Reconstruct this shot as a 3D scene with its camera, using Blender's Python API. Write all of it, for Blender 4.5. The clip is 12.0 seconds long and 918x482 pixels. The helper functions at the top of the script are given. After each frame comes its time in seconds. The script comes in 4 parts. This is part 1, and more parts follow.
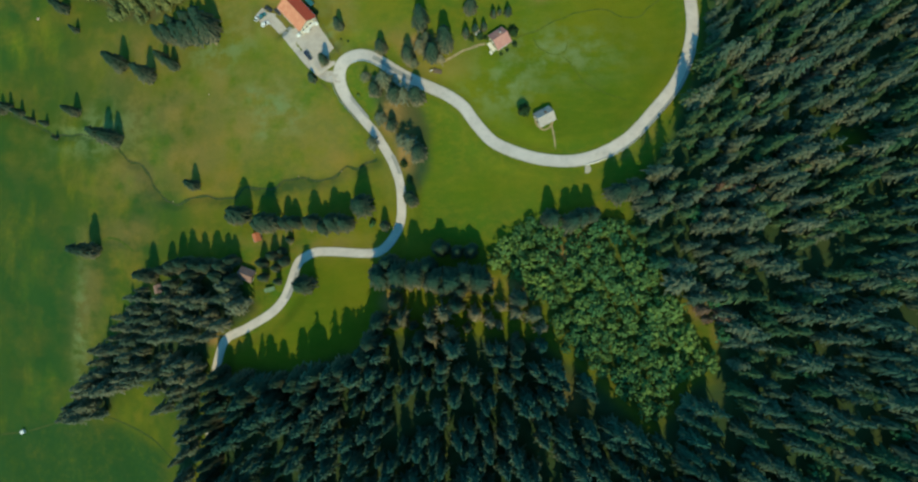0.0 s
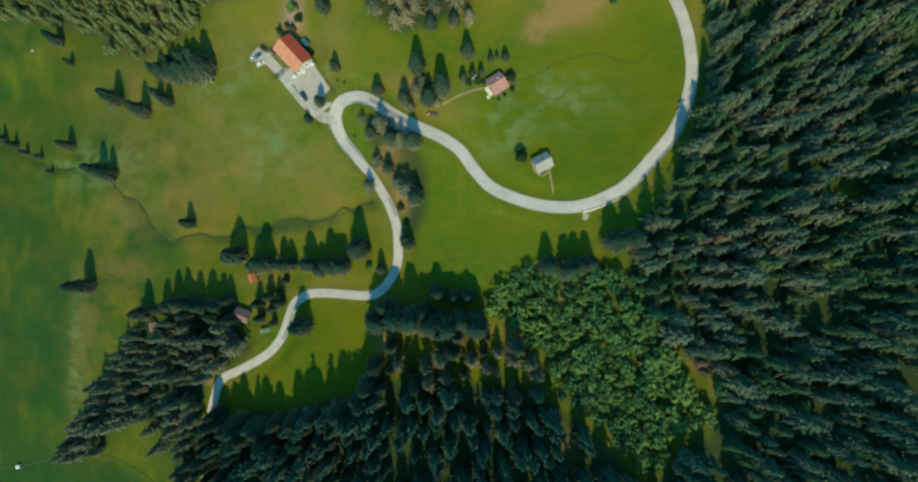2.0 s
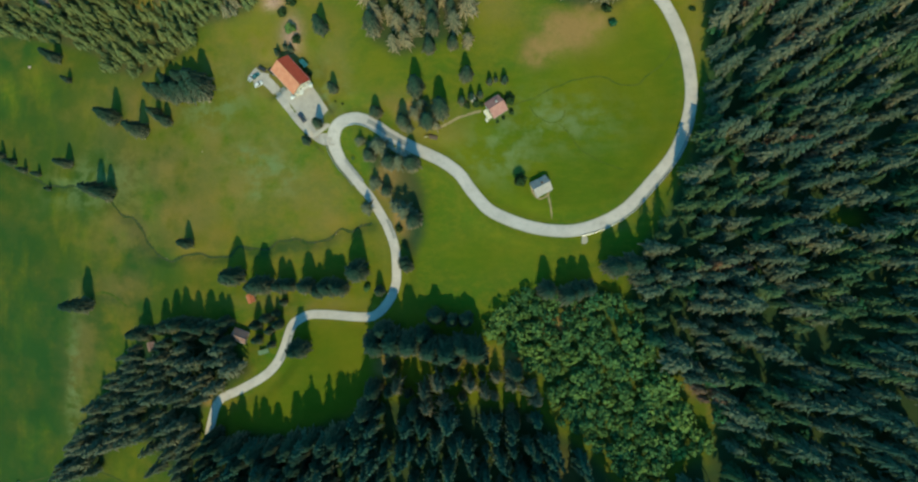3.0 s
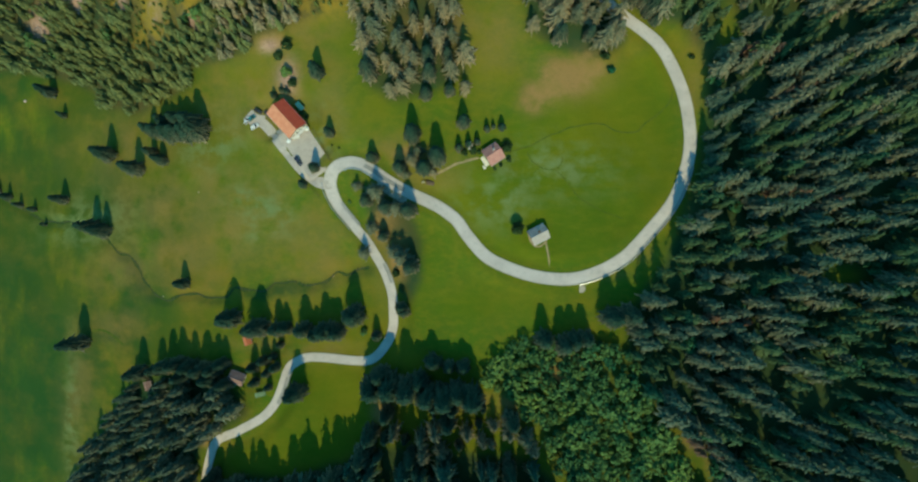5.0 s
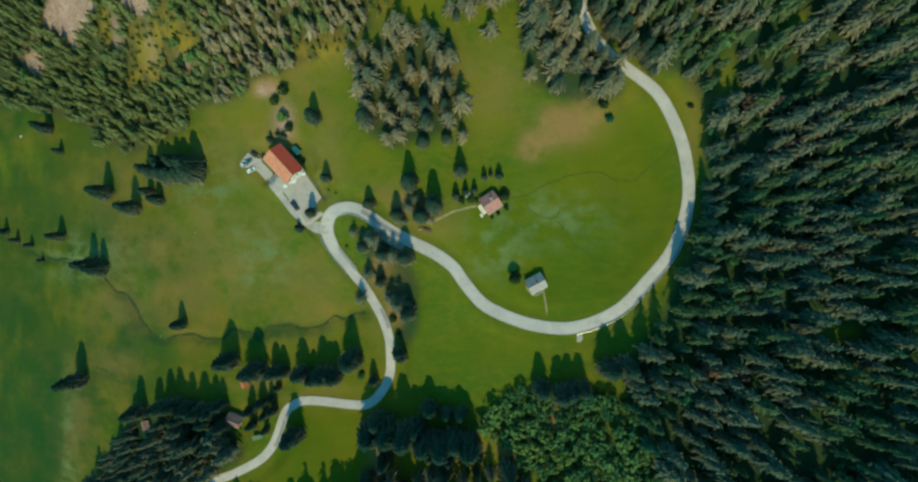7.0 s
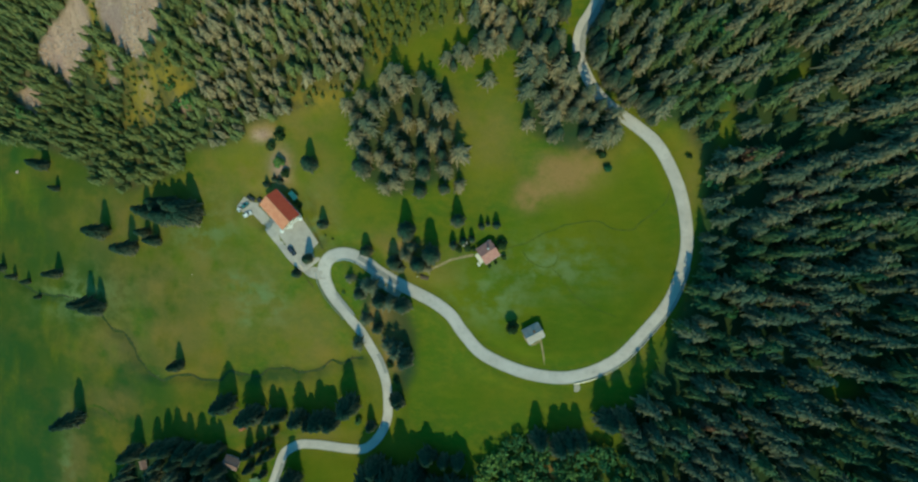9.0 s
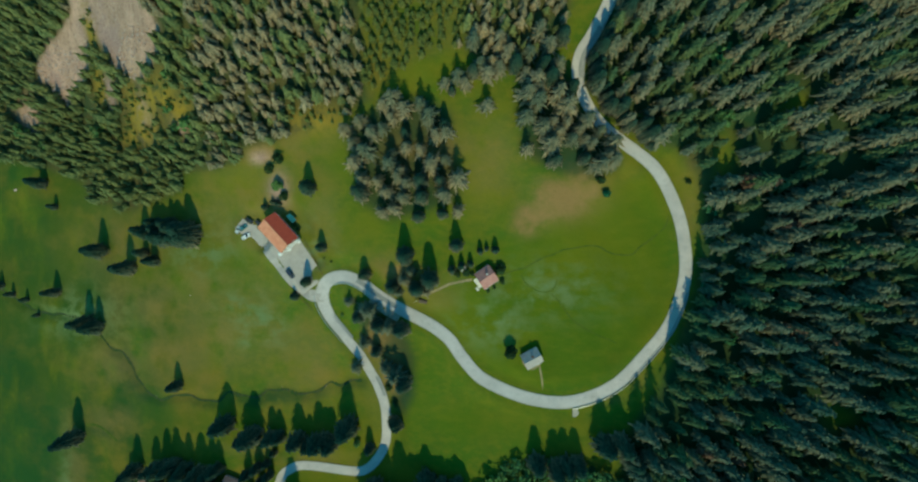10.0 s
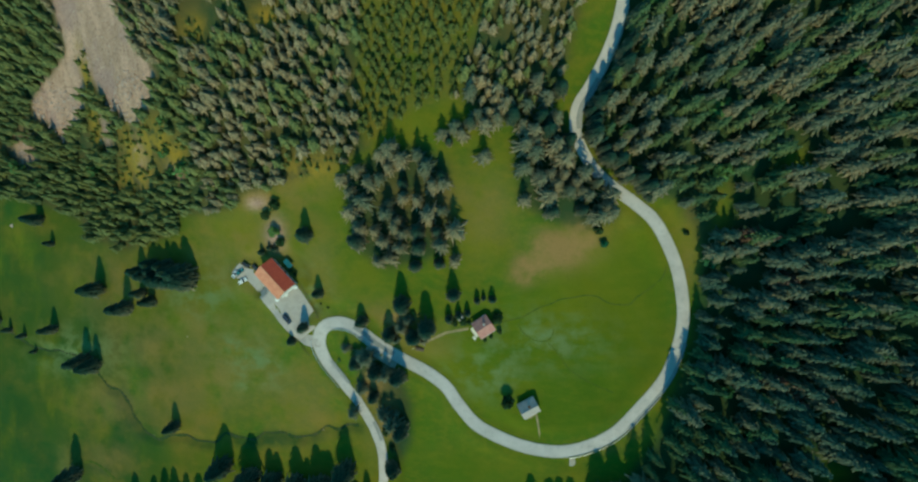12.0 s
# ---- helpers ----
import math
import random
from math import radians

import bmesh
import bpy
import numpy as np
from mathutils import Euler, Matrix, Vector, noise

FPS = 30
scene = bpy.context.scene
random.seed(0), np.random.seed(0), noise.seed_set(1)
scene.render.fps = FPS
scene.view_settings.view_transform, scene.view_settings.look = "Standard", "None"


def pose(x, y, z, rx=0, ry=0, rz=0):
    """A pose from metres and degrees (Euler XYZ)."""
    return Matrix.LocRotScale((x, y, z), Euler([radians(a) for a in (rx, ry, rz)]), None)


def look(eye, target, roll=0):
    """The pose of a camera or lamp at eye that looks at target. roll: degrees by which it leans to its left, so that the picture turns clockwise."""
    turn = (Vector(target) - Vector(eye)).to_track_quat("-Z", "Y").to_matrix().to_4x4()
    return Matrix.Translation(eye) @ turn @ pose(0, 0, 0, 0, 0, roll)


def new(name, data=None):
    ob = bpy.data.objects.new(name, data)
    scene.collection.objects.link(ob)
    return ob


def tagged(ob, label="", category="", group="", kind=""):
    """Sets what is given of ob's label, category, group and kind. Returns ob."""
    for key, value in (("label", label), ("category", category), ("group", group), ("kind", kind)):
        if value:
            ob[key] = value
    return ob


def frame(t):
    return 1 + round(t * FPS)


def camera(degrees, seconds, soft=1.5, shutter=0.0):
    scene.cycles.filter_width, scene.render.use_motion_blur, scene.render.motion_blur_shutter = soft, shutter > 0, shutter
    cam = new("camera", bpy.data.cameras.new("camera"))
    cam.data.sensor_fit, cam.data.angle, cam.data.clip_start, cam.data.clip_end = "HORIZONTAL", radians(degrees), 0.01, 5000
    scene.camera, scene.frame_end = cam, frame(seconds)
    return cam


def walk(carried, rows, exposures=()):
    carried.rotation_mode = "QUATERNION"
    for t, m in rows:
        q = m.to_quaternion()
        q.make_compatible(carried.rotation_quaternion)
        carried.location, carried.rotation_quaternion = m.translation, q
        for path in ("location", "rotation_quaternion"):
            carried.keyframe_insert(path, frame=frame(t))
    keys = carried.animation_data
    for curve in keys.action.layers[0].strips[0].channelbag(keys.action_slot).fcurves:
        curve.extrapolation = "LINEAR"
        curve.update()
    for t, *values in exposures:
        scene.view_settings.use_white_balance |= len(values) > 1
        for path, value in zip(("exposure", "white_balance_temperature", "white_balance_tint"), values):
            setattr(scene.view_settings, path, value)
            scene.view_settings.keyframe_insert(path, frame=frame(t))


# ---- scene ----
cam = camera(80.0, 12.0, soft=2.3)
PATH = [
    (0, 0, 0, 254.88, 4.286, -0, 0),
    (1, 0.71, 12.04, 254.78, 4.072, -0.023, 0.069),
    (2, 1.44, 24.22, 254.73, 3.851, -0.031, 0.124),
    (3, 2.17, 36.52, 254.73, 3.621, -0.028, 0.167),
    (4, 2.91, 48.92, 254.76, 3.385, -0.016, 0.201),
    (5, 3.64, 61.42, 254.81, 3.14, 0.002, 0.228),
    (6, 4.36, 74, 254.88, 2.889, 0.023, 0.249),
    (7, 5.07, 86.65, 254.94, 2.629, 0.045, 0.268),
    (8, 5.76, 99.35, 254.99, 2.363, 0.064, 0.285),
    (9, 6.42, 112.09, 255.02, 2.089, 0.078, 0.304),
    (10, 7.06, 124.86, 255.02, 1.808, 0.085, 0.326),
    (11, 7.65, 137.64, 254.98, 1.52, 0.081, 0.353),
    (12, 8.21, 150.42, 254.88, 1.224, 0.063, 0.388),
]
walk(cam, [(t, pose(x, y, z, rx, ry, rz)) for t, x, y, z, rx, ry, rz in PATH],
     exposures=((0.0, -0.24, 6550, 1), (6.0, -0.38, 6450, -4), (12.0, -0.62, 5850, -11)))

# ---- light ----
SUN_ELEVATION, SUN_AZIMUTH = 47.0, 177.0
world = bpy.data.worlds.new("world")
scene.world = world
world.use_nodes = True
sky = world.node_tree.nodes.new("ShaderNodeTexSky")
sky.sky_type, sky.sun_disc = "NISHITA", False
sky.ozone_density, sky.dust_density = 4.0, 0.5
sky.sun_elevation, sky.sun_rotation = radians(SUN_ELEVATION), radians(SUN_AZIMUTH)
wash = world.node_tree.nodes.new("ShaderNodeMix")
wash.data_type, wash.blend_type = "RGBA", "MULTIPLY"
wash.inputs["Factor"].default_value = 1.0
wash.inputs[7].default_value = (0.38, 0.97, 0.92, 1.0)  # tint added to the sky light, so that shade turns teal
world.node_tree.links.new(sky.outputs[0], wash.inputs[6])
world.node_tree.links.new(wash.outputs[2], world.node_tree.nodes["Background"].inputs[0])
world.node_tree.nodes["Background"].inputs[1].default_value = 0.25
sun_way = Vector((math.sin(radians(SUN_AZIMUTH)) * math.cos(radians(SUN_ELEVATION)),
                  math.cos(radians(SUN_AZIMUTH)) * math.cos(radians(SUN_ELEVATION)), math.sin(radians(SUN_ELEVATION))))
sun = new("sun", bpy.data.lights.new("sun", "SUN"))
sun.data.energy, sun.data.angle, sun.data.color = 4.4, radians(0.5), (1.0, 0.83, 0.50)
sun.matrix_world = look(sun_way * 500, (0, 0, 0))


# ---- materials ----
def material(name, base, rough=0.8, metal=0.0):
    mat = bpy.data.materials.new(name)
    mat.use_nodes = True
    shader = mat.node_tree.nodes["Principled BSDF"]
    shader.inputs["Base Color"].default_value = (*base, 1)
    shader.inputs["Roughness"].default_value = rough
    shader.inputs["Metallic"].default_value = metal
    shader.inputs["Specular IOR Level"].default_value = 0.155
    return mat, mat.node_tree.nodes, mat.node_tree.links, shader


def noise_node(nodes, links, scale, detail=4.0, rough=0.55, stretch=None, object_space=False):
    tex = nodes.new("ShaderNodeTexNoise")
    tex.inputs["Scale"].default_value = scale
    tex.inputs["Detail"].default_value = detail
    tex.inputs["Roughness"].default_value = rough
    if object_space:
        source = nodes.new("ShaderNodeTexCoord").outputs["Object"]
    else:
        source = nodes.new("ShaderNodeNewGeometry").outputs["Position"]
    if stretch:
        mapping = nodes.new("ShaderNodeMapping")
        mapping.inputs["Scale"].default_value = stretch
        links.new(source, mapping.inputs["Vector"])
        source = mapping.outputs[0]
    links.new(source, tex.inputs["Vector"])
    return tex.outputs["Fac"]


def ramp(nodes, links, fac, low, high):
    node = nodes.new("ShaderNodeMapRange")
    node.inputs["From Min"].default_value = low
    node.inputs["From Max"].default_value = high
    node.interpolation_type = "SMOOTHSTEP"
    links.new(fac, node.inputs["Value"])
    return node.outputs["Result"]


def mix(nodes, links, fac, a, b):
    node = nodes.new("ShaderNodeMix")
    node.data_type = "RGBA"
    if isinstance(fac, (int, float)):
        node.inputs[0].default_value = fac
    else:
        links.new(fac, node.inputs[0])
    for slot, value in ((6, a), (7, b)):
        if isinstance(value, tuple):
            node.inputs[slot].default_value = (*value, 1)
        else:
            links.new(value, node.inputs[slot])
    return node.outputs[2]


def times(nodes, links, a, b):
    node = nodes.new("ShaderNodeMath")
    node.operation = "MULTIPLY"
    for slot, value in enumerate((a, b)):
        if isinstance(value, (int, float)):
            node.inputs[slot].default_value = value
        else:
            links.new(value, node.inputs[slot])
    return node.outputs[0]


def bump(nodes, links, shader, fac, strength, distance):
    node = nodes.new("ShaderNodeBump")
    node.inputs["Strength"].default_value = strength
    node.inputs["Distance"].default_value = distance
    links.new(fac, node.inputs["Height"])
    links.new(node.outputs[0], shader.inputs["Normal"])


def speckled(name, a, b, scale, rough=0.8, fine=None, metal=0.0, relief=0.0, stretch=None, object_space=False):
    """A surface of two colours in patches, with a finer grain over it."""
    mat, nodes, links, shader = material(name, a, rough, metal)
    broad = noise_node(nodes, links, scale, stretch=stretch, object_space=object_space)
    colour = mix(nodes, links, ramp(nodes, links, broad, 0.35, 0.65), a, b)
    grain = noise_node(nodes, links, fine or scale * 9, 3.0, object_space=object_space)
    shade = tuple(0.6 * v for v in a)
    colour = mix(nodes, links, times(nodes, links, ramp(nodes, links, grain, 0.45, 0.75), 0.5), colour, shade)
    links.new(colour, shader.inputs["Base Color"])
    if relief:
        bump(nodes, links, shader, grain, 0.6, relief)
    return mat


def attribute(nodes, name):
    node = nodes.new("ShaderNodeAttribute")
    node.attribute_name = name
    return node


def meadow_material():
    mat, nodes, links, shader = material("meadow", (0.1, 0.15, 0.02), 0.95)
    shader.inputs["Specular IOR Level"].default_value = 0.08
    cover = attribute(nodes, "cover")
    split = nodes.new("ShaderNodeSeparateColor")
    links.new(cover.outputs["Color"], split.inputs[0])
    dry, pale, woods = split.outputs[0], split.outputs[1], split.outputs[2]
    big = noise_node(nodes, links, 0.018, 5.0)
    middle = noise_node(nodes, links, 0.07, 5.0, 0.6)
    small = noise_node(nodes, links, 0.9, 5.0, 0.7)
    blades = noise_node(nodes, links, 5.0, 3.0, 0.7)
    colour = mix(nodes, links, ramp(nodes, links, big, 0.39, 0.61), (0.068, 0.126, 0.010), (0.142, 0.144, 0.010))
    colour = mix(nodes, links, times(nodes, links, ramp(nodes, links, middle, 0.40, 0.68), 0.6), colour, (0.052, 0.108, 0.012))
    dapple = noise_node(nodes, links, 0.22, 6.0, 0.65, (1.0, 1.6, 1.0))
    colour = mix(nodes, links, times(nodes, links, ramp(nodes, links, dapple, 0.42, 0.66), 0.5), colour, (0.158, 0.152, 0.013))
    lush_and_shade = times(nodes, links, attribute(nodes, "lush_and_shade").outputs["Fac"], ramp(nodes, links, noise_node(nodes, links, 0.03, 6.0, 0.6, (1.4, 0.7, 1.0)), 0.78, 0.42))
    colour = mix(nodes, links, lush_and_shade, colour, mix(nodes, links, ramp(nodes, links, big, 0.3, 0.7), (0.024, 0.074, 0.014), (0.052, 0.088, 0.011)))
    tired = times(nodes, links, ramp(nodes, links, noise_node(nodes, links, 0.05, 7.0, 0.6, (1.0, 1.3, 1.0)), 0.42, 0.72), times(nodes, links, attribute(nodes, "weary").outputs["Fac"], 0.6))
    colour = mix(nodes, links, tired, colour, (0.205, 0.145, 0.022))
    # fresh green of the mown grass
    blend = mix(nodes, links, ramp(nodes, links, big, 0.3, 0.7), (0.070, 0.120, 0.006), (0.124, 0.138, 0.006))
    streaks = noise_node(nodes, links, 0.10, 6.0, 0.65, (0.7, 1.8, 1.0))
    blend = mix(nodes, links, times(nodes, links, ramp(nodes, links, streaks, 0.42, 0.66), 0.5), blend, (0.140, 0.148, 0.010))
    colour = mix(nodes, links, times(nodes, links, attribute(nodes, "mown").outputs["Fac"], 0.8), colour, blend)
    clumps = ramp(nodes, links, noise_node(nodes, links, 0.25, 5.0, 0.65), 0.15, 0.6)
    # dark green of the lower fields, and painted shade on the brook's banks
    colour = mix(nodes, links, times(nodes, links, attribute(nodes, "shade_and_fields").outputs["Fac"], clumps), colour, (0.020, 0.066, 0.016))
    # forest floor, with the shade under the trees painted into its colour
    shaded_floor = mix(nodes, links, ramp(nodes, links, middle, 0.35, 0.65), (0.012, 0.045, 0.028), (0.034, 0.050, 0.024))
    colour = mix(nodes, links, woods, colour, shaded_floor)
    worn = nodes.new("ShaderNodeMath")
    worn.operation = "MULTIPLY"
    links.new(dry, worn.inputs[0])
    links.new(ramp(nodes, links, middle, 0.25, 0.6), worn.inputs[1])
    colour = mix(nodes, links, worn.outputs[0], colour, (0.275, 0.172, 0.062))
    faded = times(nodes, links, pale, ramp(nodes, links, noise_node(nodes, links, 0.10, 4.0, 0.6, (1.0, 1.3, 1.0)), 0.38, 0.66))
    colour = mix(nodes, links, faded, colour, (0.150, 0.200, 0.078))
    stony = attribute(nodes, "scree").outputs["Fac"]
    gravel = mix(nodes, links, ramp(nodes, links, noise_node(nodes, links, 0.09, 5.0, 0.6, (1.6, 0.5, 1.0)), 0.35, 0.65), (0.53, 0.335, 0.245), (0.38, 0.240, 0.170))
    gravel = mix(nodes, links, ramp(nodes, links, noise_node(nodes, links, 0.035, 4.0, 0.6), 0.45, 0.6), gravel, (0.37, 0.235, 0.195))
    gravel = mix(nodes, links, times(nodes, links, ramp(nodes, links, noise_node(nodes, links, 0.55, 5.0, 0.75), 0.5, 0.62), 0.6), gravel, (0.19, 0.125, 0.10))
    gravel = mix(nodes, links, times(nodes, links, ramp(nodes, links, noise_node(nodes, links, 0.42, 5.0, 0.8, (1.3, 1.0, 1.0)), 0.58, 0.68), 0.7), gravel, (0.62, 0.49, 0.40))
    colour = mix(nodes, links, stony, colour, gravel)
    gold = times(nodes, links, attribute(nodes, "gold").outputs["Fac"], ramp(nodes, links, noise_node(nodes, links, 0.12, 5.0, 0.65), 0.3, 0.55))
    colour = mix(nodes, links, gold, colour, (0.27, 0.188, 0.028))
    colour = mix(nodes, links, times(nodes, links, ramp(nodes, links, small, 0.5, 0.8), 0.35), colour, (0.045, 0.075, 0.01))
    colour = mix(nodes, links, times(nodes, links, ramp(nodes, links, blades, 0.45, 0.8), 0.25), colour, (0.04, 0.07, 0.01))
    links.new(colour, shader.inputs["Base Color"])
    bump(nodes, links, shader, small, 0.5, 0.35)
    return mat


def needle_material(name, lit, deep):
    """Conifer foliage: each tree has its own tint, which also carries painted sun at the tips and shade inside."""
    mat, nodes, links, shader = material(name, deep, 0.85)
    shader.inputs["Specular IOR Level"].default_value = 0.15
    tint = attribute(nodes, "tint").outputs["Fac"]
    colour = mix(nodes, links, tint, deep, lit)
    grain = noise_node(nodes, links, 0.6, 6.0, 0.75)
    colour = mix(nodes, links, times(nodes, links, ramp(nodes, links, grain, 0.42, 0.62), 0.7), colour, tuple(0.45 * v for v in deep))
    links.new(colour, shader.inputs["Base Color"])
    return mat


def asphalt_material():
    mat, nodes, links, shader = material("asphalt", (0.3, 0.3, 0.29), 0.9)
    broad = noise_node(nodes, links, 0.12, 5.0, 0.6)
    patch = noise_node(nodes, links, 0.5, 5.0, 0.65)
    grain = noise_node(nodes, links, 7.0, 3.0, 0.7)
    colour = mix(nodes, links, ramp(nodes, links, broad, 0.35, 0.65), (0.47, 0.425, 0.395), (0.55, 0.50, 0.465))
    colour = mix(nodes, links, times(nodes, links, ramp(nodes, links, patch, 0.5, 0.72), 0.4), colour, (0.27, 0.26, 0.24))
    colour = mix(nodes, links, times(nodes, links, ramp(nodes, links, grain, 0.4, 0.75), 0.3), colour, (0.2, 0.2, 0.19))
    links.new(colour, shader.inputs["Base Color"])
    bump(nodes, links, shader, grain, 0.3, 0.02)
    return mat


MEADOW = meadow_material()
ASPHALT = asphalt_material()
PATCHED = speckled("dark_asphalt", (0.25, 0.25, 0.245), (0.30, 0.295, 0.28), 0.6, 0.9)
GRAVEL = speckled("gravel", (0.42, 0.38, 0.31), (0.32, 0.30, 0.24), 0.5, 0.95, 4.0, relief=0.05)
PAVING = speckled("paving", (0.41, 0.365, 0.325), (0.47, 0.42, 0.375), 0.35, 0.9, 3.0)
ROCK = speckled("rock", (0.46, 0.34, 0.28), (0.30, 0.215, 0.175), 0.7, 0.9, 5.0, relief=0.1)
WATER = speckled("stream_bed", (0.035, 0.045, 0.025), (0.07, 0.07, 0.04), 0.4, 0.6)
SPRUCE = needle_material("spruce_needles", (0.34, 0.265, 0.15), (0.014, 0.080, 0.060))
DARK_SPRUCE = needle_material("dark_spruce_needles", (0.33, 0.255, 0.15), (0.007, 0.044, 0.030))
GREEN_SPRUCE = needle_material("green_spruce_needles", (0.19, 0.21, 0.07), (0.014, 0.078, 0.044))
YOUNG = needle_material("young_spruce_needles", (0.22, 0.22, 0.055), (0.05, 0.085, 0.022))
LEAVES = needle_material("green_leaves", (0.165, 0.255, 0.055), (0.016, 0.10, 0.048))
BARK = speckled("bark", (0.11, 0.08, 0.055), (0.16, 0.12, 0.09), 2.0, 0.95, 9.0)
DEADWOOD = speckled("dead_needles", (0.19, 0.115, 0.075), (0.11, 0.075, 0.05), 0.8, 0.95)
# Guesthouse tiles: sunlit slope painted lighter, shaded slope darker and redder.
SHADED_RED_TILE = speckled("shaded_red_roof_tiles", (0.46, 0.085, 0.05), (0.40, 0.07, 0.045), 0.5, 0.8, 4.0, object_space=True)
SUNLIT_ORANGE_TILE = speckled("sunlit_orange_roof_tiles", (0.64, 0.27, 0.16), (0.58, 0.22, 0.13), 0.5, 0.8, 4.0, object_space=True)
BROWN_TILE = speckled("brown_roof_tiles", (0.42, 0.20, 0.175), (0.48, 0.25, 0.21), 0.6, 0.8, 4.0, object_space=True)
WEATHERED_TILE = speckled("weathered_roof_tiles", (0.24, 0.15, 0.135), (0.30, 0.20, 0.18), 0.6, 0.85, 4.0, object_space=True)
GREY_SLATE = speckled("grey_slate", (0.36, 0.33, 0.31), (0.42, 0.39, 0.365), 0.7, 0.7, 4.0, object_space=True)
PLASTER = speckled("cream_plaster", (0.72, 0.66, 0.55), (0.65, 0.60, 0.50), 0.5, 0.9, object_space=True)
TIMBER = speckled("dark_timber", (0.13, 0.08, 0.05), (0.19, 0.12, 0.08), 1.2, 0.85, object_space=True)
PALE_TIMBER = speckled("weathered_timber", (0.40, 0.34, 0.27), (0.30, 0.25, 0.20), 1.2, 0.85, object_space=True)
CONCRETE = speckled("concrete", (0.48, 0.46, 0.42), (0.40, 0.39, 0.36), 0.8, 0.9)
STEEL = speckled("galvanised_steel", (0.55, 0.56, 0.56), (0.46, 0.47, 0.47), 1.5, 0.45, metal=0.7)
GLASS = material("window_glass", (0.03, 0.04, 0.05), 0.08)[0]
RUBBER = material("rubber", (0.02, 0.02, 0.02), 0.8)[0]
WHITE_PAINT = speckled("white_paint", (0.75, 0.75, 0.73), (0.68, 0.68, 0.66), 1.0, 0.5)
TEAL = speckled("teal_sheet", (0.025, 0.13, 0.16), (0.04, 0.17, 0.19), 0.8, 0.6)
TERRACOTTA = speckled("terracotta_sheet", (0.55, 0.18, 0.09), (0.48, 0.15, 0.07), 0.8, 0.8)


# ---- landform ----
CENTRES = ((-144, 225), (-230, 230), (-175, 200), (-43, 18), (159, 40), (111, 130), (-261, 60), (-170, 60), (10, 100),
           (-110, 110), (-20, 170), (90, -10), (-190, -70), (60, 230), (-90, -10))
SWELLS = (20.2, -14.3, -10.6, -5.9, -1.5, -7.1, 2.7, -0.9, 5.5, 4.1, 8.3, -2.0, -3.7, 1.4, 2.9)
SLOPES = (-14.7, 11.0, 33.4, 46.4, 61.7, -29.2, -20.2, 3.7, -32.9, 81.7)


def hill(x, y):
    """The height of the open hillside, before roads and yards are cut into it."""
    x, y = np.asarray(x, float), np.asarray(y, float)
    u, v = np.tanh(x / 300.0), np.tanh((y - 80) / 250.0)
    powers = [(i, j) for i in range(4) for j in range(4 - i)]
    z = sum(c * u**i * v**j for c, (i, j) in zip(SLOPES, powers))
    for (cx, cy), swell in zip(CENTRES, SWELLS):
        z = z + swell * np.exp(-((x - cx) ** 2 + (y - cy) ** 2) / 4050.0)
    return z


def smooth_line(points, step=1.5):
    """A Catmull-Rom line through the points, at even steps."""
    p = np.array(points, float)
    p = np.vstack([2 * p[0] - p[1], p, 2 * p[-1] - p[-2]])
    out = []
    for a, b, c, d in zip(p, p[1:], p[2:], p[3:]):
        s = np.linspace(0, 1, 12, endpoint=False)[:, None]
        out.append(0.5 * (2 * b + (c - a) * s + (2 * a - 5 * b + 4 * c - d) * s**2 + (3 * b - a - 3 * c + d) * s**3))
    line = np.vstack([*out, p[-2:-1]])
    along = np.r_[0, np.cumsum(np.hypot(*np.diff(line, axis=0).T))]
    even = np.arange(0, along[-1], step)
    return np.stack([np.interp(even, along, line[:, k]) for k in (0, 1)], -1)


def softened(values, width):
    kernel = np.hanning(width + 2)[1:-1]
    kernel /= kernel.sum()
    padded = np.r_[np.full(width, values[0]), values, np.full(width, values[-1])]
    return np.convolve(padded, kernel, "same")[width:-width]


ROAD_LOW = [(-141, -190), (-141, -134), (-139, -110), (-137, -89), (-137, -70), (-135, -57), (-132, -42), (-127, -31), (-115, -25), (-101, -17),
            (-94, -10), (-90.5, -3), (-86, 9.5), (-81.6, 13.4), (-76, 15.8), (-66, 16), (-50, 15), (-41, 16), (-34, 23), (-30, 32), (-29.7, 43.5)]
ROAD_MIDDLE = [(-30.5, 51), (-33, 58.5), (-35.8, 64.5), (-42.9, 76), (-48, 82), (-53, 88), (-57, 93), (-60, 98.5), (-61.6, 103), (-61.8, 107), (-60.4, 111.3), (-57, 114.2), (-51.3, 115.5),
               (-45.8, 114.5), (-40.4, 111.8), (-33.8, 107.1), (-26.4, 102.6), (-19, 98.7), (-11.9, 95.3), (-4.8, 91.5), (2.4, 85.8), (8, 78), (16, 69), (25, 64), (36, 60), (47, 58), (57, 58)]
ROAD_HIGH = [(68, 61), (80.1, 67.9), (91.5, 80), (101.7, 92.8), (107.5, 106), (110.2, 119), (109.8, 131), (107, 144.5), (101.3, 157.5), (95.5, 166.3), (88.2, 172.6), (80, 178.4), (72.3, 184.4),
             (66.5, 190.8), (62, 198.3), (59.6, 204.6), (59, 211), (60.6, 217), (64.6, 223.3), (70.5, 235), (74.6, 246.6), (76.8, 258), (78, 271), (80, 290), (90, 340)]
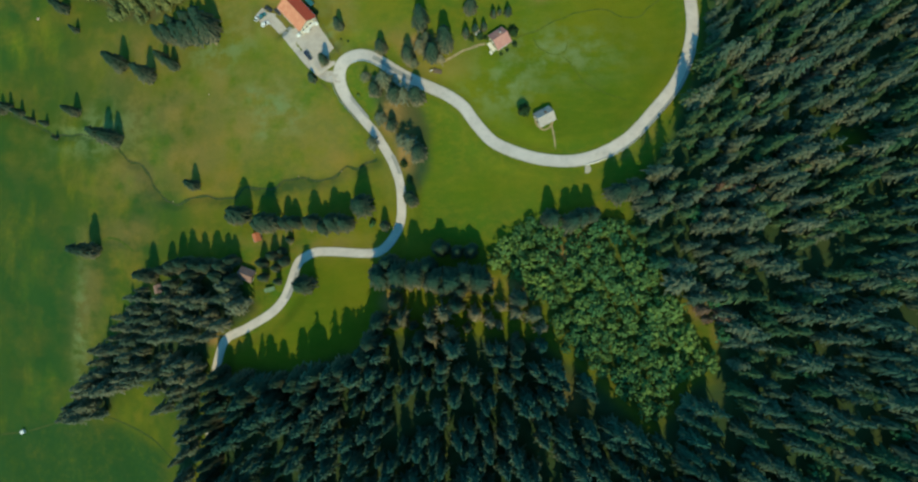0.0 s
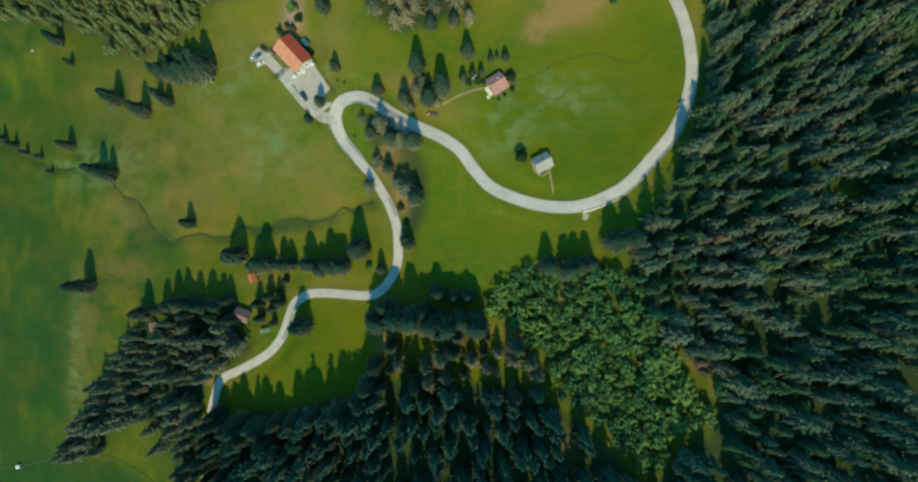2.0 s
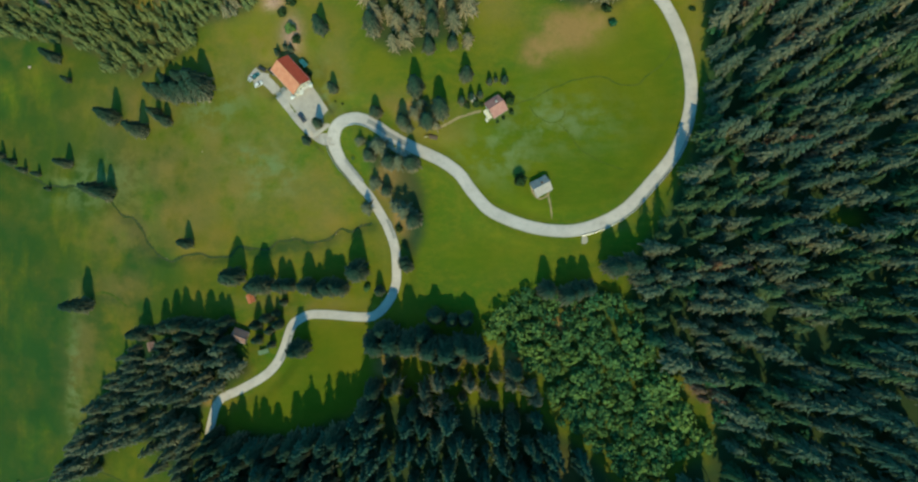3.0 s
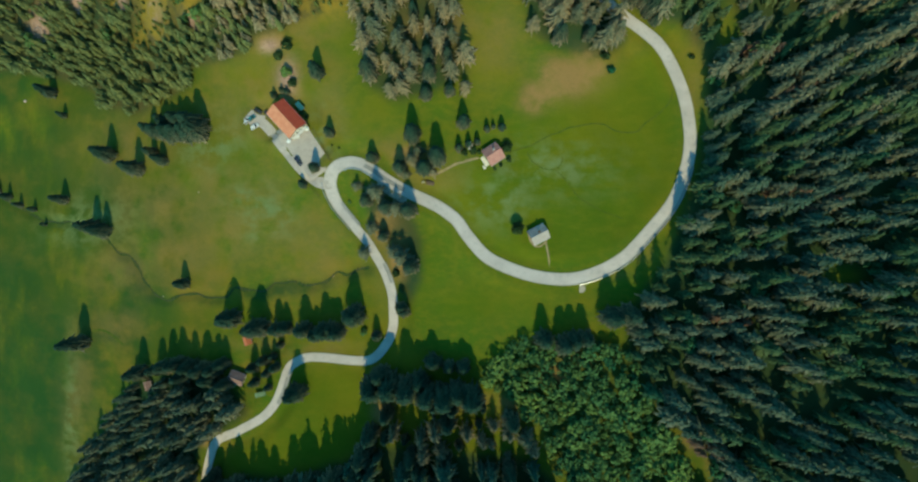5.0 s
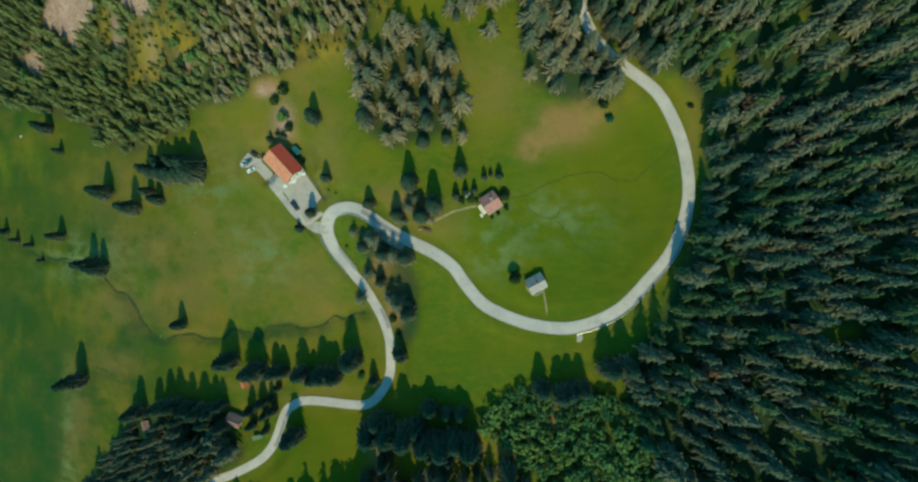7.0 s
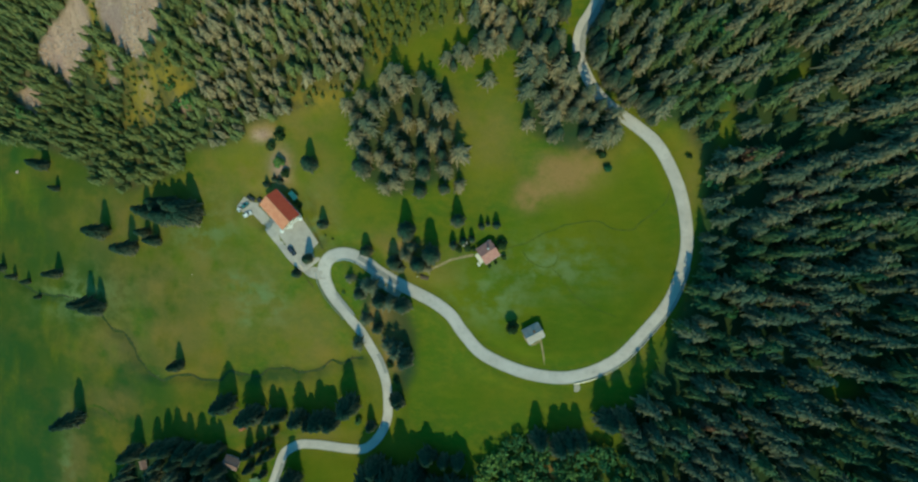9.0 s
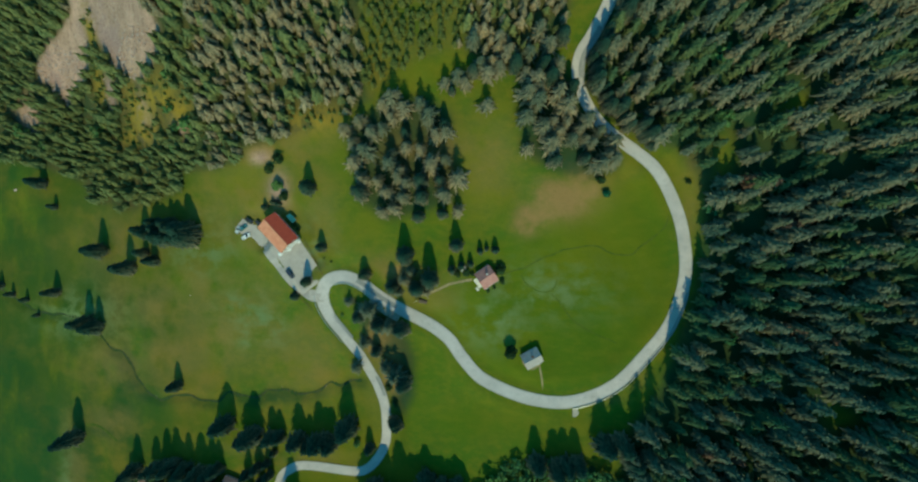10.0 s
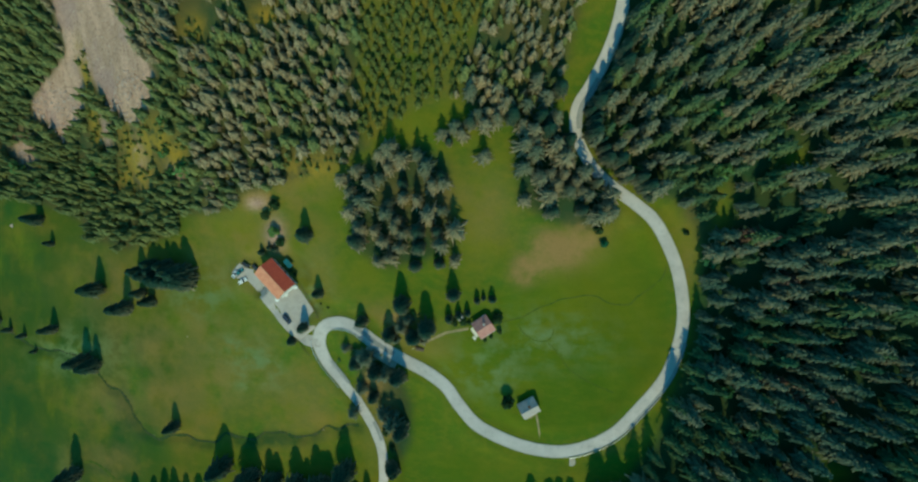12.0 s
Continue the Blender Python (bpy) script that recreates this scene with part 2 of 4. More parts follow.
ROAD = smooth_line(ROAD_LOW + ROAD_MIDDLE + ROAD_HIGH)
ROAD_Z = softened(hill(ROAD[:, 0], ROAD[:, 1]), 25)
ROAD_HALF = 2.6
STREAM = smooth_line([(-42, 63), (-47.2, 62.1), (-53.9, 59.8), (-58.8, 60.8), (-67.7, 54.7), (-76.2, 53.6), (-84.8, 55.5), (-93.8, 54.7), (-102.9, 49.8), (-117.3, 51.8), (-125.1, 46.7),
                      (-137, 46.7), (-145.3, 48.4), (-155.3, 46.5), (-162.8, 44.4), (-172.6, 49.6), (-178.1, 56.1), (-181.7, 63.8), (-187.2, 68.8), (-195.3, 71.2), (-200.7, 76.3), (-206, 83),
                      (-226, 89), (-253, 92), (-277, 103), (-300, 110), (-340, 118)], 1.0)
wander = np.arange(len(STREAM))
STREAM = STREAM + np.stack([0.4 * np.sin(wander / 4.3), 0.8 * np.sin(wander / 6.1) * np.sin(wander / 2.9)], -1)
PADS = ((-83, 137, 13, 0.0), (-72, 121, 9, 0.0), (-98, 138, 8, 0.0), (19, 115, 8, 0.0), (40, 79, 7.5, 0.0), (-109, 24, 4, 0.0), (-115, 4, 6, 0.0), (-172, -4, 4, 0.0))


def nearest(line, x, y):
    """Distance to a line, and the index of its nearest point."""
    far, index = np.full(x.shape, 1e9), np.zeros(x.shape, int)
    for n, (px, py) in enumerate(line):
        d = (x - px) ** 2 + (y - py) ** 2
        closer = d < far
        far[closer], index[closer] = d[closer], n
    return np.sqrt(far), index


def step_between(value, a, b):
    s = np.clip((value - a) / (b - a), 0, 1)
    return s * s * (3 - 2 * s)


def ground(x, y):
    """The height of the ground with roads, yards and the stream cut into it."""
    x, y = np.atleast_1d(np.asarray(x, float)), np.atleast_1d(np.asarray(y, float))
    z = hill(x, y)
    z = z + 0.5 * np.sin(x / 11.0 + 0.7 * np.sin(y / 17.0)) * np.sin(y / 13.0) + 0.25 * np.sin(x / 4.3 + y / 7.1)
    for cx, cy, r, lift in PADS:
        d = np.hypot(x - cx, y - cy)
        z = z + (hill(cx, cy) + lift - z) * (1 - step_between(d, r, r + 6))
    near = (x > -350) & (x < 260) & (y > -200) & (y < 350)
    if near.any():
        d, n = nearest(ROAD, x[near], y[near])
        z[near] += (ROAD_Z[n] - 0.15 - z[near]) * (1 - step_between(d, 5.5, 11))
        d, n = nearest(STREAM[::2], x[near], y[near])
        z[near] -= 1.3 * np.exp(-((d / 2.3) ** 2))
    return z


def ground_at(x, y):
    return float(ground(x, y)[0])


# ---- mesh helpers ----
def mesh_from(name, verts, tris, mats, tint=None, slots=None, smooth=False):
    """A mesh from arrays of corners and triangles."""
    me = bpy.data.meshes.new(name)
    verts, tris = np.asarray(verts, np.float32), np.asarray(tris, np.int32)
    size = tris.shape[1]
    me.vertices.add(len(verts))
    me.vertices.foreach_set("co", verts.ravel())
    me.loops.add(tris.size)
    me.loops.foreach_set("vertex_index", tris.ravel())
    me.polygons.add(len(tris))
    me.polygons.foreach_set("loop_start", np.arange(0, tris.size, size, dtype=np.int32))
    if slots is not None:
        me.polygons.foreach_set("material_index", np.asarray(slots, np.int32))
    me.polygons.foreach_set("use_smooth", np.full(len(tris), smooth))
    for mat in mats:
        me.materials.append(mat)
    if tint is not None:
        me.attributes.new("tint", "FLOAT", "POINT").data.foreach_set("value", np.asarray(tint, np.float32))
    me.update(calc_edges=True)
    return me


def box(bm, size, m=Matrix(), bevel=0.0):
    made = bmesh.ops.create_cube(bm, size=1.0, matrix=m @ Matrix.Diagonal((*size, 1)))
    if bevel:
        edges = list({e for v in made["verts"] for e in v.link_edges})
        bmesh.ops.bevel(bm, geom=edges, offset=bevel, segments=2, affect="EDGES", profile=0.6)
    return bm


def prism(bm, outline, y0, y1):
    """An outline in x and z, drawn out along y."""
    front = [bm.verts.new((x, y0, z)) for x, z in outline]
    back = [bm.verts.new((x, y1, z)) for x, z in outline]
    bm.faces.new(front)
    bm.faces.new(back[::-1])
    for a in range(len(outline)):
        b = (a + 1) % len(outline)
        bm.faces.new((front[b], front[a], back[a], back[b]))
    return bm


def part(name, bm, mat, parent=None, label=""):
    me = bpy.data.meshes.new(name)
    bmesh.ops.recalc_face_normals(bm, faces=bm.faces[:])
    bm.to_mesh(me)
    bm.free()
    me.materials.append(mat)
    ob = new(name, me)
    if parent:
        ob.parent = parent
    if label:
        ob["label"] = label
    return ob


def thing(name, m, label, category, group=""):
    ob = new(name)
    ob.empty_display_size = 0.5
    ob.matrix_world = m
    return tagged(ob, label, category, group)


# ---- the ground sheet ----
def spread(low, high, step, far):
    inner = np.arange(low, high + step / 2, step)
    steps = step * 1.25 ** np.arange(1, 40)
    up = high + np.cumsum(steps)
    down = low - np.cumsum(steps)
    up, down = up[up < far], down[down > -far]
    return np.r_[down[::-1], inner, up]


BARE = ((107, -12, 4, 4), (115, -20, 3, 6), (-134, -31, 4, 3), (-35, 84, 6, 9), (-27, 68, 5, 10), (-20, 118, 9, 4), (54, 153, 15, 9), (62, 157, 10, 7), (44, 146, 10, 6), (38, 141, 6, 5), (-90, 176, 8, 4), (13, -1, 7, 3), (49, 13, 6, 4), (59, 20, 6, 3), (-25, 2, 9, 4), (0, -4, 9, 4), (30, -4, 8, 5), (-35, -10, 5, 6))
DRY = ((-12, 107, 18, 5), (-30, 121, 14, 7), (75, 60, 8, 3), (88, 70, 6, 5), (-95, 85, 38, 14), (-100, 145, 30, 25), (-160, 100, 45, 20), (-222, -15, 12, 45), (-5, 175, 30, 12), (20, 170, 14, 20),
       (-62, 143, 10, 30), (-10, 104, 16, 5), (-190, 60, 30, 15), (-75, 180, 25, 12), (-32, 75, 9, 30), (-20, 115, 22, 6), (-70, 20, 30, 5), (112, 150, 5, 25), (-100, 22, 26, 4), (13, -1, 8, 4), (49, 13, 7, 5), (59, 20, 6, 4), (-25, 2, 8, 4), (112, -6, 8, 5), (48, -56, 12, 9), (-172, 205, 26, 20), (-130, 110, 26, 16), (-195, 30, 18, 12), (-120, 75, 22, 12), (-120, 95, 55, 32), (-150, 70, 40, 22), (-72, 72, 24, 24), (-185, 130, 40, 22))
PALE = ((-110, 100, 11, 6), (-103, 83, 10, 7), (-90, 87, 8, 9), (-98, 93, 16, 12), (22, 95, 18, 12), (-70, 128, 14, 14), (-130, 130, 20, 14), (-215, 90, 30, 14), (45, 110, 30, 12), (-228, -30, 5, 40))


LOOP_FIELD = [(95, 163), (80, 158), (67, 152), (54, 146.5), (41, 140.6), (32, 135.6), (23.5, 131), (12, 116), (-8, 104), (0, 92), (14, 78), (25, 69), (45, 63), (65, 66), (85, 78), (98, 95), (104, 115), (103, 135), (98, 152)]
LAWN = [(-93, -22), (-87, 3), (-76, 12), (-45, 11), (-40, 2), (-42, -22), (-60, -40), (-112, -50), (-122, -40)]
GREENS = ((-115, 122, 20, 12), (-140, 112, 14, 8), (-34, 160, 9, 22), (-52, 172, 10, 12), (-68, 150, 7, 14), (-175, 118, 16, 9), (-20, 55, 14, 20), (10, 45, 30, 10))
WEST_FIELD = [(-400, 90), (-289, 75), (-274, 70), (-260, 61.5), (-243, 41.5), (-233, 22), (-231.6, -9), (-234, -45), (-238, -80), (-262, -92), (-400, -100)]
SOUTHWEST_FIELD = [(-400, -102), (-290, -96), (-268, -91), (-234, -81), (-200, -83), (-165, -97), (-160, -140), (-400, -150)]
# Shaded banks of the brook, painted as dark green patches.
BANK_SHADE = ((-192, 68, 5, 3.5), (-186, 61, 5.5, 5), (-180, 52, 5.5, 5.5), (-172, 45.5, 5, 3.5), (-89, 50.5, 12, 3), (-102, 48, 8, 2.5), (-203, 22, 13, 3), (-240, 90, 10, 3))


CLEARINGS = ((124, 172, 3.5, 10), (111, -22, 3, 8), (-15, -8, 4, 8), (150, 190, 5, 5), (165, 60, 5, 4))
GOLD = ((-193, 221, 6, 14), (-164, 201, 10, 15), (-146, 206, 13, 10), (-134, 199, 8, 8), (-115, 253, 6, 6), (-81, 257, 8, 5), (-191, 246, 5, 12), (-165, 190, 16, 8), (-62, 190, 16, 7))
GULLIES = ((-252, 206, 8, 10), (-135, 191, 5, 6), (-185, 214, 6, 12), (-160, 200, 8, 16), (-205, 208, 8, 10), (-112, 258, 12, 12), (-144, 211, 8, 9), (-130, 199, 7, 6), (-82, 258, 9, 5))


def blotches(x, y, patches, weight=1.1):
    value = np.zeros_like(x)
    for cx, cy, rx, ry in patches:
        value = np.maximum(value, weight * np.exp(-(((x - cx) / rx) ** 2 + ((y - cy) / ry) ** 2)))
    return np.clip(value, 0, 1)


def inside(poly, x, y):
    """Whether places lie inside an outline."""
    hit = np.zeros(np.shape(x), bool)
    for (ax, ay), (bx, by) in zip(poly, poly[1:] + poly[:1]):
        if ay != by:
            hit ^= ((ay > y) != (by > y)) & (x < (bx - ax) * (y - ay) / (by - ay) + ax)
    return hit


EAST_WOOD = [(96, 345), (82, 300), (77, 262), (71, 240), (65, 227), (61, 213), (66, 200), (80, 185), (93, 178), (105, 174), (114, 163), (117.5, 150), (117, 130), (115, 112), (109, 95),
             (96, 63), (80, 39), (82, 22), (88, 9), (104, -12), (111, -31), (112, -55), (118, -90), (130, -190), (290, -190), (290, 345)]
SOUTH_EDGE = [(-41, 1), (-12, -1), (12, -2), (24, -7), (41, -7), (45, -31), (-42, -31)]
SOUTH_WOOD = [(-42, -29), (-28, -27), (-6, -30), (14, -26), (36, -28), (46, -34), (68, -50), (86, -70), (100, -50), (108, -40), (112, -55), (119, -90), (130, -190), (-132, -190), (-130, -120), (-128, -60),
              (-112, -47), (-84, -47), (-62, -38), (-42, -34)]
SOUTHWEST_WOOD = [(-180, -3), (-155, 3), (-118, -2), (-108, -15), (-120, -23), (-137, -33), (-141, -60), (-147, -110), (-150, -190), (-158, -190), (-157, -74), (-173, -60), (-200, -59), (-207, -77), (-229, -78), (-212, -46), (-196, -25)]
LEAFY_WOOD = [(67, 31), (82, 25), (87, 6), (102, -20), (113, -35), (97, -41), (89, -66), (71, -47), (48, -30), (40, -8), (13, 12), (33, 29)]
NORTH_GROVE = [(-44, 173), (-49, 186), (-30, 196), (-9, 199), (4, 190), (4, 177), (8, 154), (-4, 148), (-28, 142), (-42, 153)]
ROAD_GROVE = [(33, 207), (50, 214), (57, 203), (70, 182), (82, 168), (67, 160), (46, 167), (35, 174)]
HAIRPIN_GROVE = [(-46, 105), (-36, 101), (-20, 90), (-15, 76), (-16, 55), (-22, 42), (-26, 52), (-28, 66), (-34, 78), (-43, 92)]
NORTHWEST_WOOD = [(-300, 188), (-274, 184), (-255, 181), (-236, 176), (-213, 167), (-210, 157), (-195, 155), (-182, 150), (-169, 153), (-141, 160), (-138, 168), (-120, 169), (-104, 172), (-96, 180),
                  (-88, 180), (-52, 189), (-36, 197), (-29, 207), (-17, 213), (-1, 219), (9, 221), (14, 216), (20, 210), (31, 212), (45, 219), (52, 222), (56, 242), (62, 270), (66, 345), (-300, 345)]
YOUNG_WOOD = [(-37, 262), (-40, 345), (24, 345), (21, 259), (12, 240), (9, 222), (-1, 219), (-17, 213), (-29, 207), (-36, 198), (-39, 218)]
SCREE_SLOPE = [(-206, 345), (-160, 345), (-157, 272), (-152, 255), (-143, 245), (-138.5, 233), (-143, 223), (-150, 216), (-158, 214.5), (-166, 218.5), (-174, 223), (-180, 233), (-188, 242), (-191, 252),
               (-194, 242), (-201, 231), (-208, 224), (-219, 215.5), (-227, 214), (-230, 224), (-241, 228), (-241, 237), (-233, 244), (-215, 251.5), (-203, 258), (-205, 281)]
WOODS = (EAST_WOOD, SOUTH_WOOD, SOUTHWEST_WOOD, NORTH_GROVE, ROAD_GROVE, HAIRPIN_GROVE, NORTHWEST_WOOD)


def blur(values, shape, rounds):
    for _ in range(rounds):
        grid = np.pad(values.reshape(shape), 1, mode="edge")
        values = ((grid[:-2, 1:-1] + grid[2:, 1:-1] + grid[1:-1, :-2] + grid[1:-1, 2:] + 2 * grid[1:-1, 1:-1]) / 6).ravel()
    return values


def make_ground():
    xs, ys = spread(-330, 250, 2.0, 2600), spread(-170, 340, 2.0, 2600)
    gx, gy = np.meshgrid(xs, ys)
    x, y = gx.ravel(), gy.ravel()
    z = ground(x, y)
    wide, n = len(xs), np.arange(len(x)).reshape(gx.shape)
    quads = np.stack([n[:-1, :-1], n[:-1, 1:], n[1:, 1:], n[1:, :-1]], -1).reshape(-1, 4)
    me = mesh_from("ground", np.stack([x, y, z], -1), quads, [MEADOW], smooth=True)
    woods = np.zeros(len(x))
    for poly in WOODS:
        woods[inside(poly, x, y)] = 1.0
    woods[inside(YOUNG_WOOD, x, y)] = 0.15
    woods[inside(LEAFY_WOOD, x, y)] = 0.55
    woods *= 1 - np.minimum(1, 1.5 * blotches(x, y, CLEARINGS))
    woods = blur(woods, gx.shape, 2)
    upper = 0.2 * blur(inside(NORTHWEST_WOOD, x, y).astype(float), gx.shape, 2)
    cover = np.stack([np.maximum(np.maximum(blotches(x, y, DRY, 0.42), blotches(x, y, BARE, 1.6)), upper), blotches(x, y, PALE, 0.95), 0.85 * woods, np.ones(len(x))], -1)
    bare = blur(inside(SCREE_SLOPE, x, y).astype(float), gx.shape, 1)
    bare = np.maximum(bare, blotches(x, y, ((-252, 210, 8, 9), (-135.7, 190.7, 4.5, 5), (-185, 215, 5, 9), (-159, 199, 5, 9), (-83, 159, 5, 8), (-92, 174, 5, 3))))
    me.attributes.new("scree", "FLOAT", "POINT").data.foreach_set("value", bare.astype(np.float32))
    me.attributes.new("gold", "FLOAT", "POINT").data.foreach_set("value", blotches(x, y, GOLD).astype(np.float32))
    weary = np.maximum(0.2 + 0.8 * step_between(-x, 10, 80) * (1 - 0.6 * step_between(-x, 190, 240)), 0.7 * step_between(y, 135, 165))
    me.attributes.new("weary", "FLOAT", "POINT").data.foreach_set("value", weary.astype(np.float32))
    lush_and_shade = (1.0 * step_between(-x, 90, 190) + 0.5 * step_between(-x, 215, 265)) * (1 - 0.3 * step_between(y, 60, 160))
    # shade along the stream's banks, painted in as darker grass
    lush_and_shade = np.maximum(lush_and_shade, 1.3 * np.exp(-((nearest(STREAM[::3], x, y + 1.5)[0] / 3.5) ** 2)))
    mown = np.maximum(blur((inside(LOOP_FIELD, x, y) | inside(LAWN, x, y)).astype(float), gx.shape, 3), 0.9 * blotches(x, y, GREENS))
    me.attributes.new("mown", "FLOAT", "POINT").data.foreach_set("value", mown.astype(np.float32))
    shade_and_fields = np.maximum(blotches(x, y, BANK_SHADE), blur(0.5 * inside(WEST_FIELD, x, y) + 0.85 * inside(SOUTHWEST_FIELD, x, y), gx.shape, 4))
    me.attributes.new("shade_and_fields", "FLOAT", "POINT").data.foreach_set("value", shade_and_fields.astype(np.float32))
    me.attributes.new("lush_and_shade", "FLOAT", "POINT").data.foreach_set("value", lush_and_shade.astype(np.float32))
    layer = me.attributes.new("cover", "FLOAT_COLOR", "POINT")
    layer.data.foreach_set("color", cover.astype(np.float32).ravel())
    tagged(new("ground", me), "green alpine meadow hillside with dry and pale patches", "ground", kind="structure")


make_ground()


# ---- road ----
def normals(line):
    along = np.gradient(line, axis=0)
    along /= np.hypot(*along.T)[:, None]
    return np.stack([along[:, 1], -along[:, 0]], -1)


def ribbon(name, line, heights, left, right, lift, mat, depth=0.12, widths=None):
    """A strip with thickness along a line: left and right are offsets from it, to its right positive."""
    side = normals(line)
    grow = np.ones(len(line)) if widths is None else widths
    profile = ((left, lift - depth), (left, lift), ((left + right) / 2, lift + 0.02), (right, lift), (right, lift - depth))
    rows = [np.c_[line + side * (off * grow)[:, None], heights + up] for off, up in profile]
    verts = np.stack(rows, 1).reshape(-1, 3)
    k = len(profile)
    n = np.arange(len(line) - 1)[:, None] * k + np.arange(k - 1)[None]
    quads = np.stack([n, n + k, n + k + 1, n + 1], -1).reshape(-1, 4)
    return new(name, mesh_from(name, verts, quads, [mat], smooth=False))


hairpin = int(np.argmin(((ROAD - (-61.8, 105)) ** 2).sum(1)))
BROAD = 1.02 - 0.2 * step_between(hairpin - np.arange(len(ROAD)), 2, 14) + 0.14 * np.exp(-(((ROAD - (-60, 109)) ** 2).sum(1)) / 120.0) - 0.12 * step_between(ROAD[:, 1], 160, 200)
tagged(ribbon("road", ROAD, ROAD_Z, -ROAD_HALF, ROAD_HALF, 0.06, ASPHALT, 0.3, BROAD), "pale grey worn asphalt mountain road", "road", kind="structure")
for a, b in ((-ROAD_HALF - 0.35, -ROAD_HALF + 0.05), (ROAD_HALF - 0.05, ROAD_HALF + 0.35)):
    tagged(ribbon("road_verge", ROAD, ROAD_Z, a, b, 0.03, GRAVEL, 0.3, BROAD), "pale gravel verge along the road", "verge", kind="structure")


# ---- trees ----
def conifer_shape(seed, whorls, boughs, radius=0.22, low=0.10, power=0.62, uneven=0.3, full=0.2, core=0.4, steep=0.7, sprays=1):
    """A spruce crown one unit high: whorls of drooping, tapered boughs round a slim core. Also each corner's nearness
    to its bough tip, less with height, as painted sunlight.
    """
    rng = np.random.default_rng(seed)
    verts, tris, tips = [], [], []
    lopsided = rng.uniform(0.85, 1.15, 8)
    for k in range(whorls):
        z = low + (0.96 - low) * (k + 0.5 * rng.random()) / whorls
        reach = radius * (1 - z) ** power / (1 - low) ** power
        turn = rng.random() * 6.28
        count = max(4, int(round(boughs * (0.5 + 0.5 * (1 - z)))))
        for j in range(count):
            a = turn + 6.283 * (j + 0.6 * rng.random()) / count
            r = reach * rng.uniform(1 - uneven, 1 + 0.8 * uneven) * lopsided[int(a / 0.7854) % 8]
            w = r * rng.uniform(0.6 * full, 1.4 * full) + 0.006
            out, side = np.array((math.cos(a), math.sin(a), 0)), np.array((-math.sin(a), math.cos(a), 0))
            drop = r * rng.uniform(steep, 1.7 * steep)
            top = min(z + drop, 0.985)
            sag = 0.35 + 0.2 * rng.random()
            middle = out * r * rng.uniform(0.45, 0.65) + side * w * rng.uniform(-0.5, 0.5) + (0, 0, top - sag * (top - z))
            end = out * r + side * w * rng.uniform(-0.8, 0.8) + (0, 0, z)
            n = len(verts)
            verts += [np.array((0, 0, top + 0.012)), middle + side * w - (0, 0, w * rng.uniform(0.1, 0.9)), middle + (0, 0, 0.014),
                      middle - side * w - (0, 0, w * rng.uniform(0.1, 0.9)), end]
            # Low tips get the most painted sunlight, the crown's top and inside the least.
            blend = 1 - 0.6 * z
            tips += [0.0, 0.35 * blend, 0.4 * blend, 0.35 * blend, blend]
            tris += [(n, n + 1, n + 2), (n, n + 2, n + 3), (n + 1, n + 4, n + 2), (n + 2, n + 4, n + 3)]
            for _ in range(sprays):
                at = middle + (end - middle) * rng.uniform(0.2, 1.0) + side * w * rng.uniform(-1, 1)
                b = a + rng.normal() * 0.9
                way, across = np.array((math.cos(b), math.sin(b), rng.uniform(-0.9, 0.1))), np.array((-math.sin(b), math.cos(b), rng.normal() * 0.4))
                size = radius * rng.uniform(0.10, 0.22)
                n = len(verts)
                verts += [at - way * size * 0.7, at + across * size * 0.6 + (0, 0, 0.008), at + way * size * 1.2, at - across * size * 0.6 + (0, 0, 0.008)]
                tips += [0.35 * blend, 0.7 * blend, blend, 0.7 * blend]
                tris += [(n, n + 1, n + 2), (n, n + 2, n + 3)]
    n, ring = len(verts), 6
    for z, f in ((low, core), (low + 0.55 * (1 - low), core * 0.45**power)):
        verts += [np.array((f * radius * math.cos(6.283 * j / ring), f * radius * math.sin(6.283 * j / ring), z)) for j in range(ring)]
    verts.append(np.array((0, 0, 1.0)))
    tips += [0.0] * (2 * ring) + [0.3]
    for j in range(ring):
        i = (j + 1) % ring
        tris += [(n + j, n + i, n + ring + i), (n + j, n + ring + i, n + ring + j), (n + ring + j, n + ring + i, n + 2 * ring)]
    return np.array(verts), np.array(tris), np.array(tips)


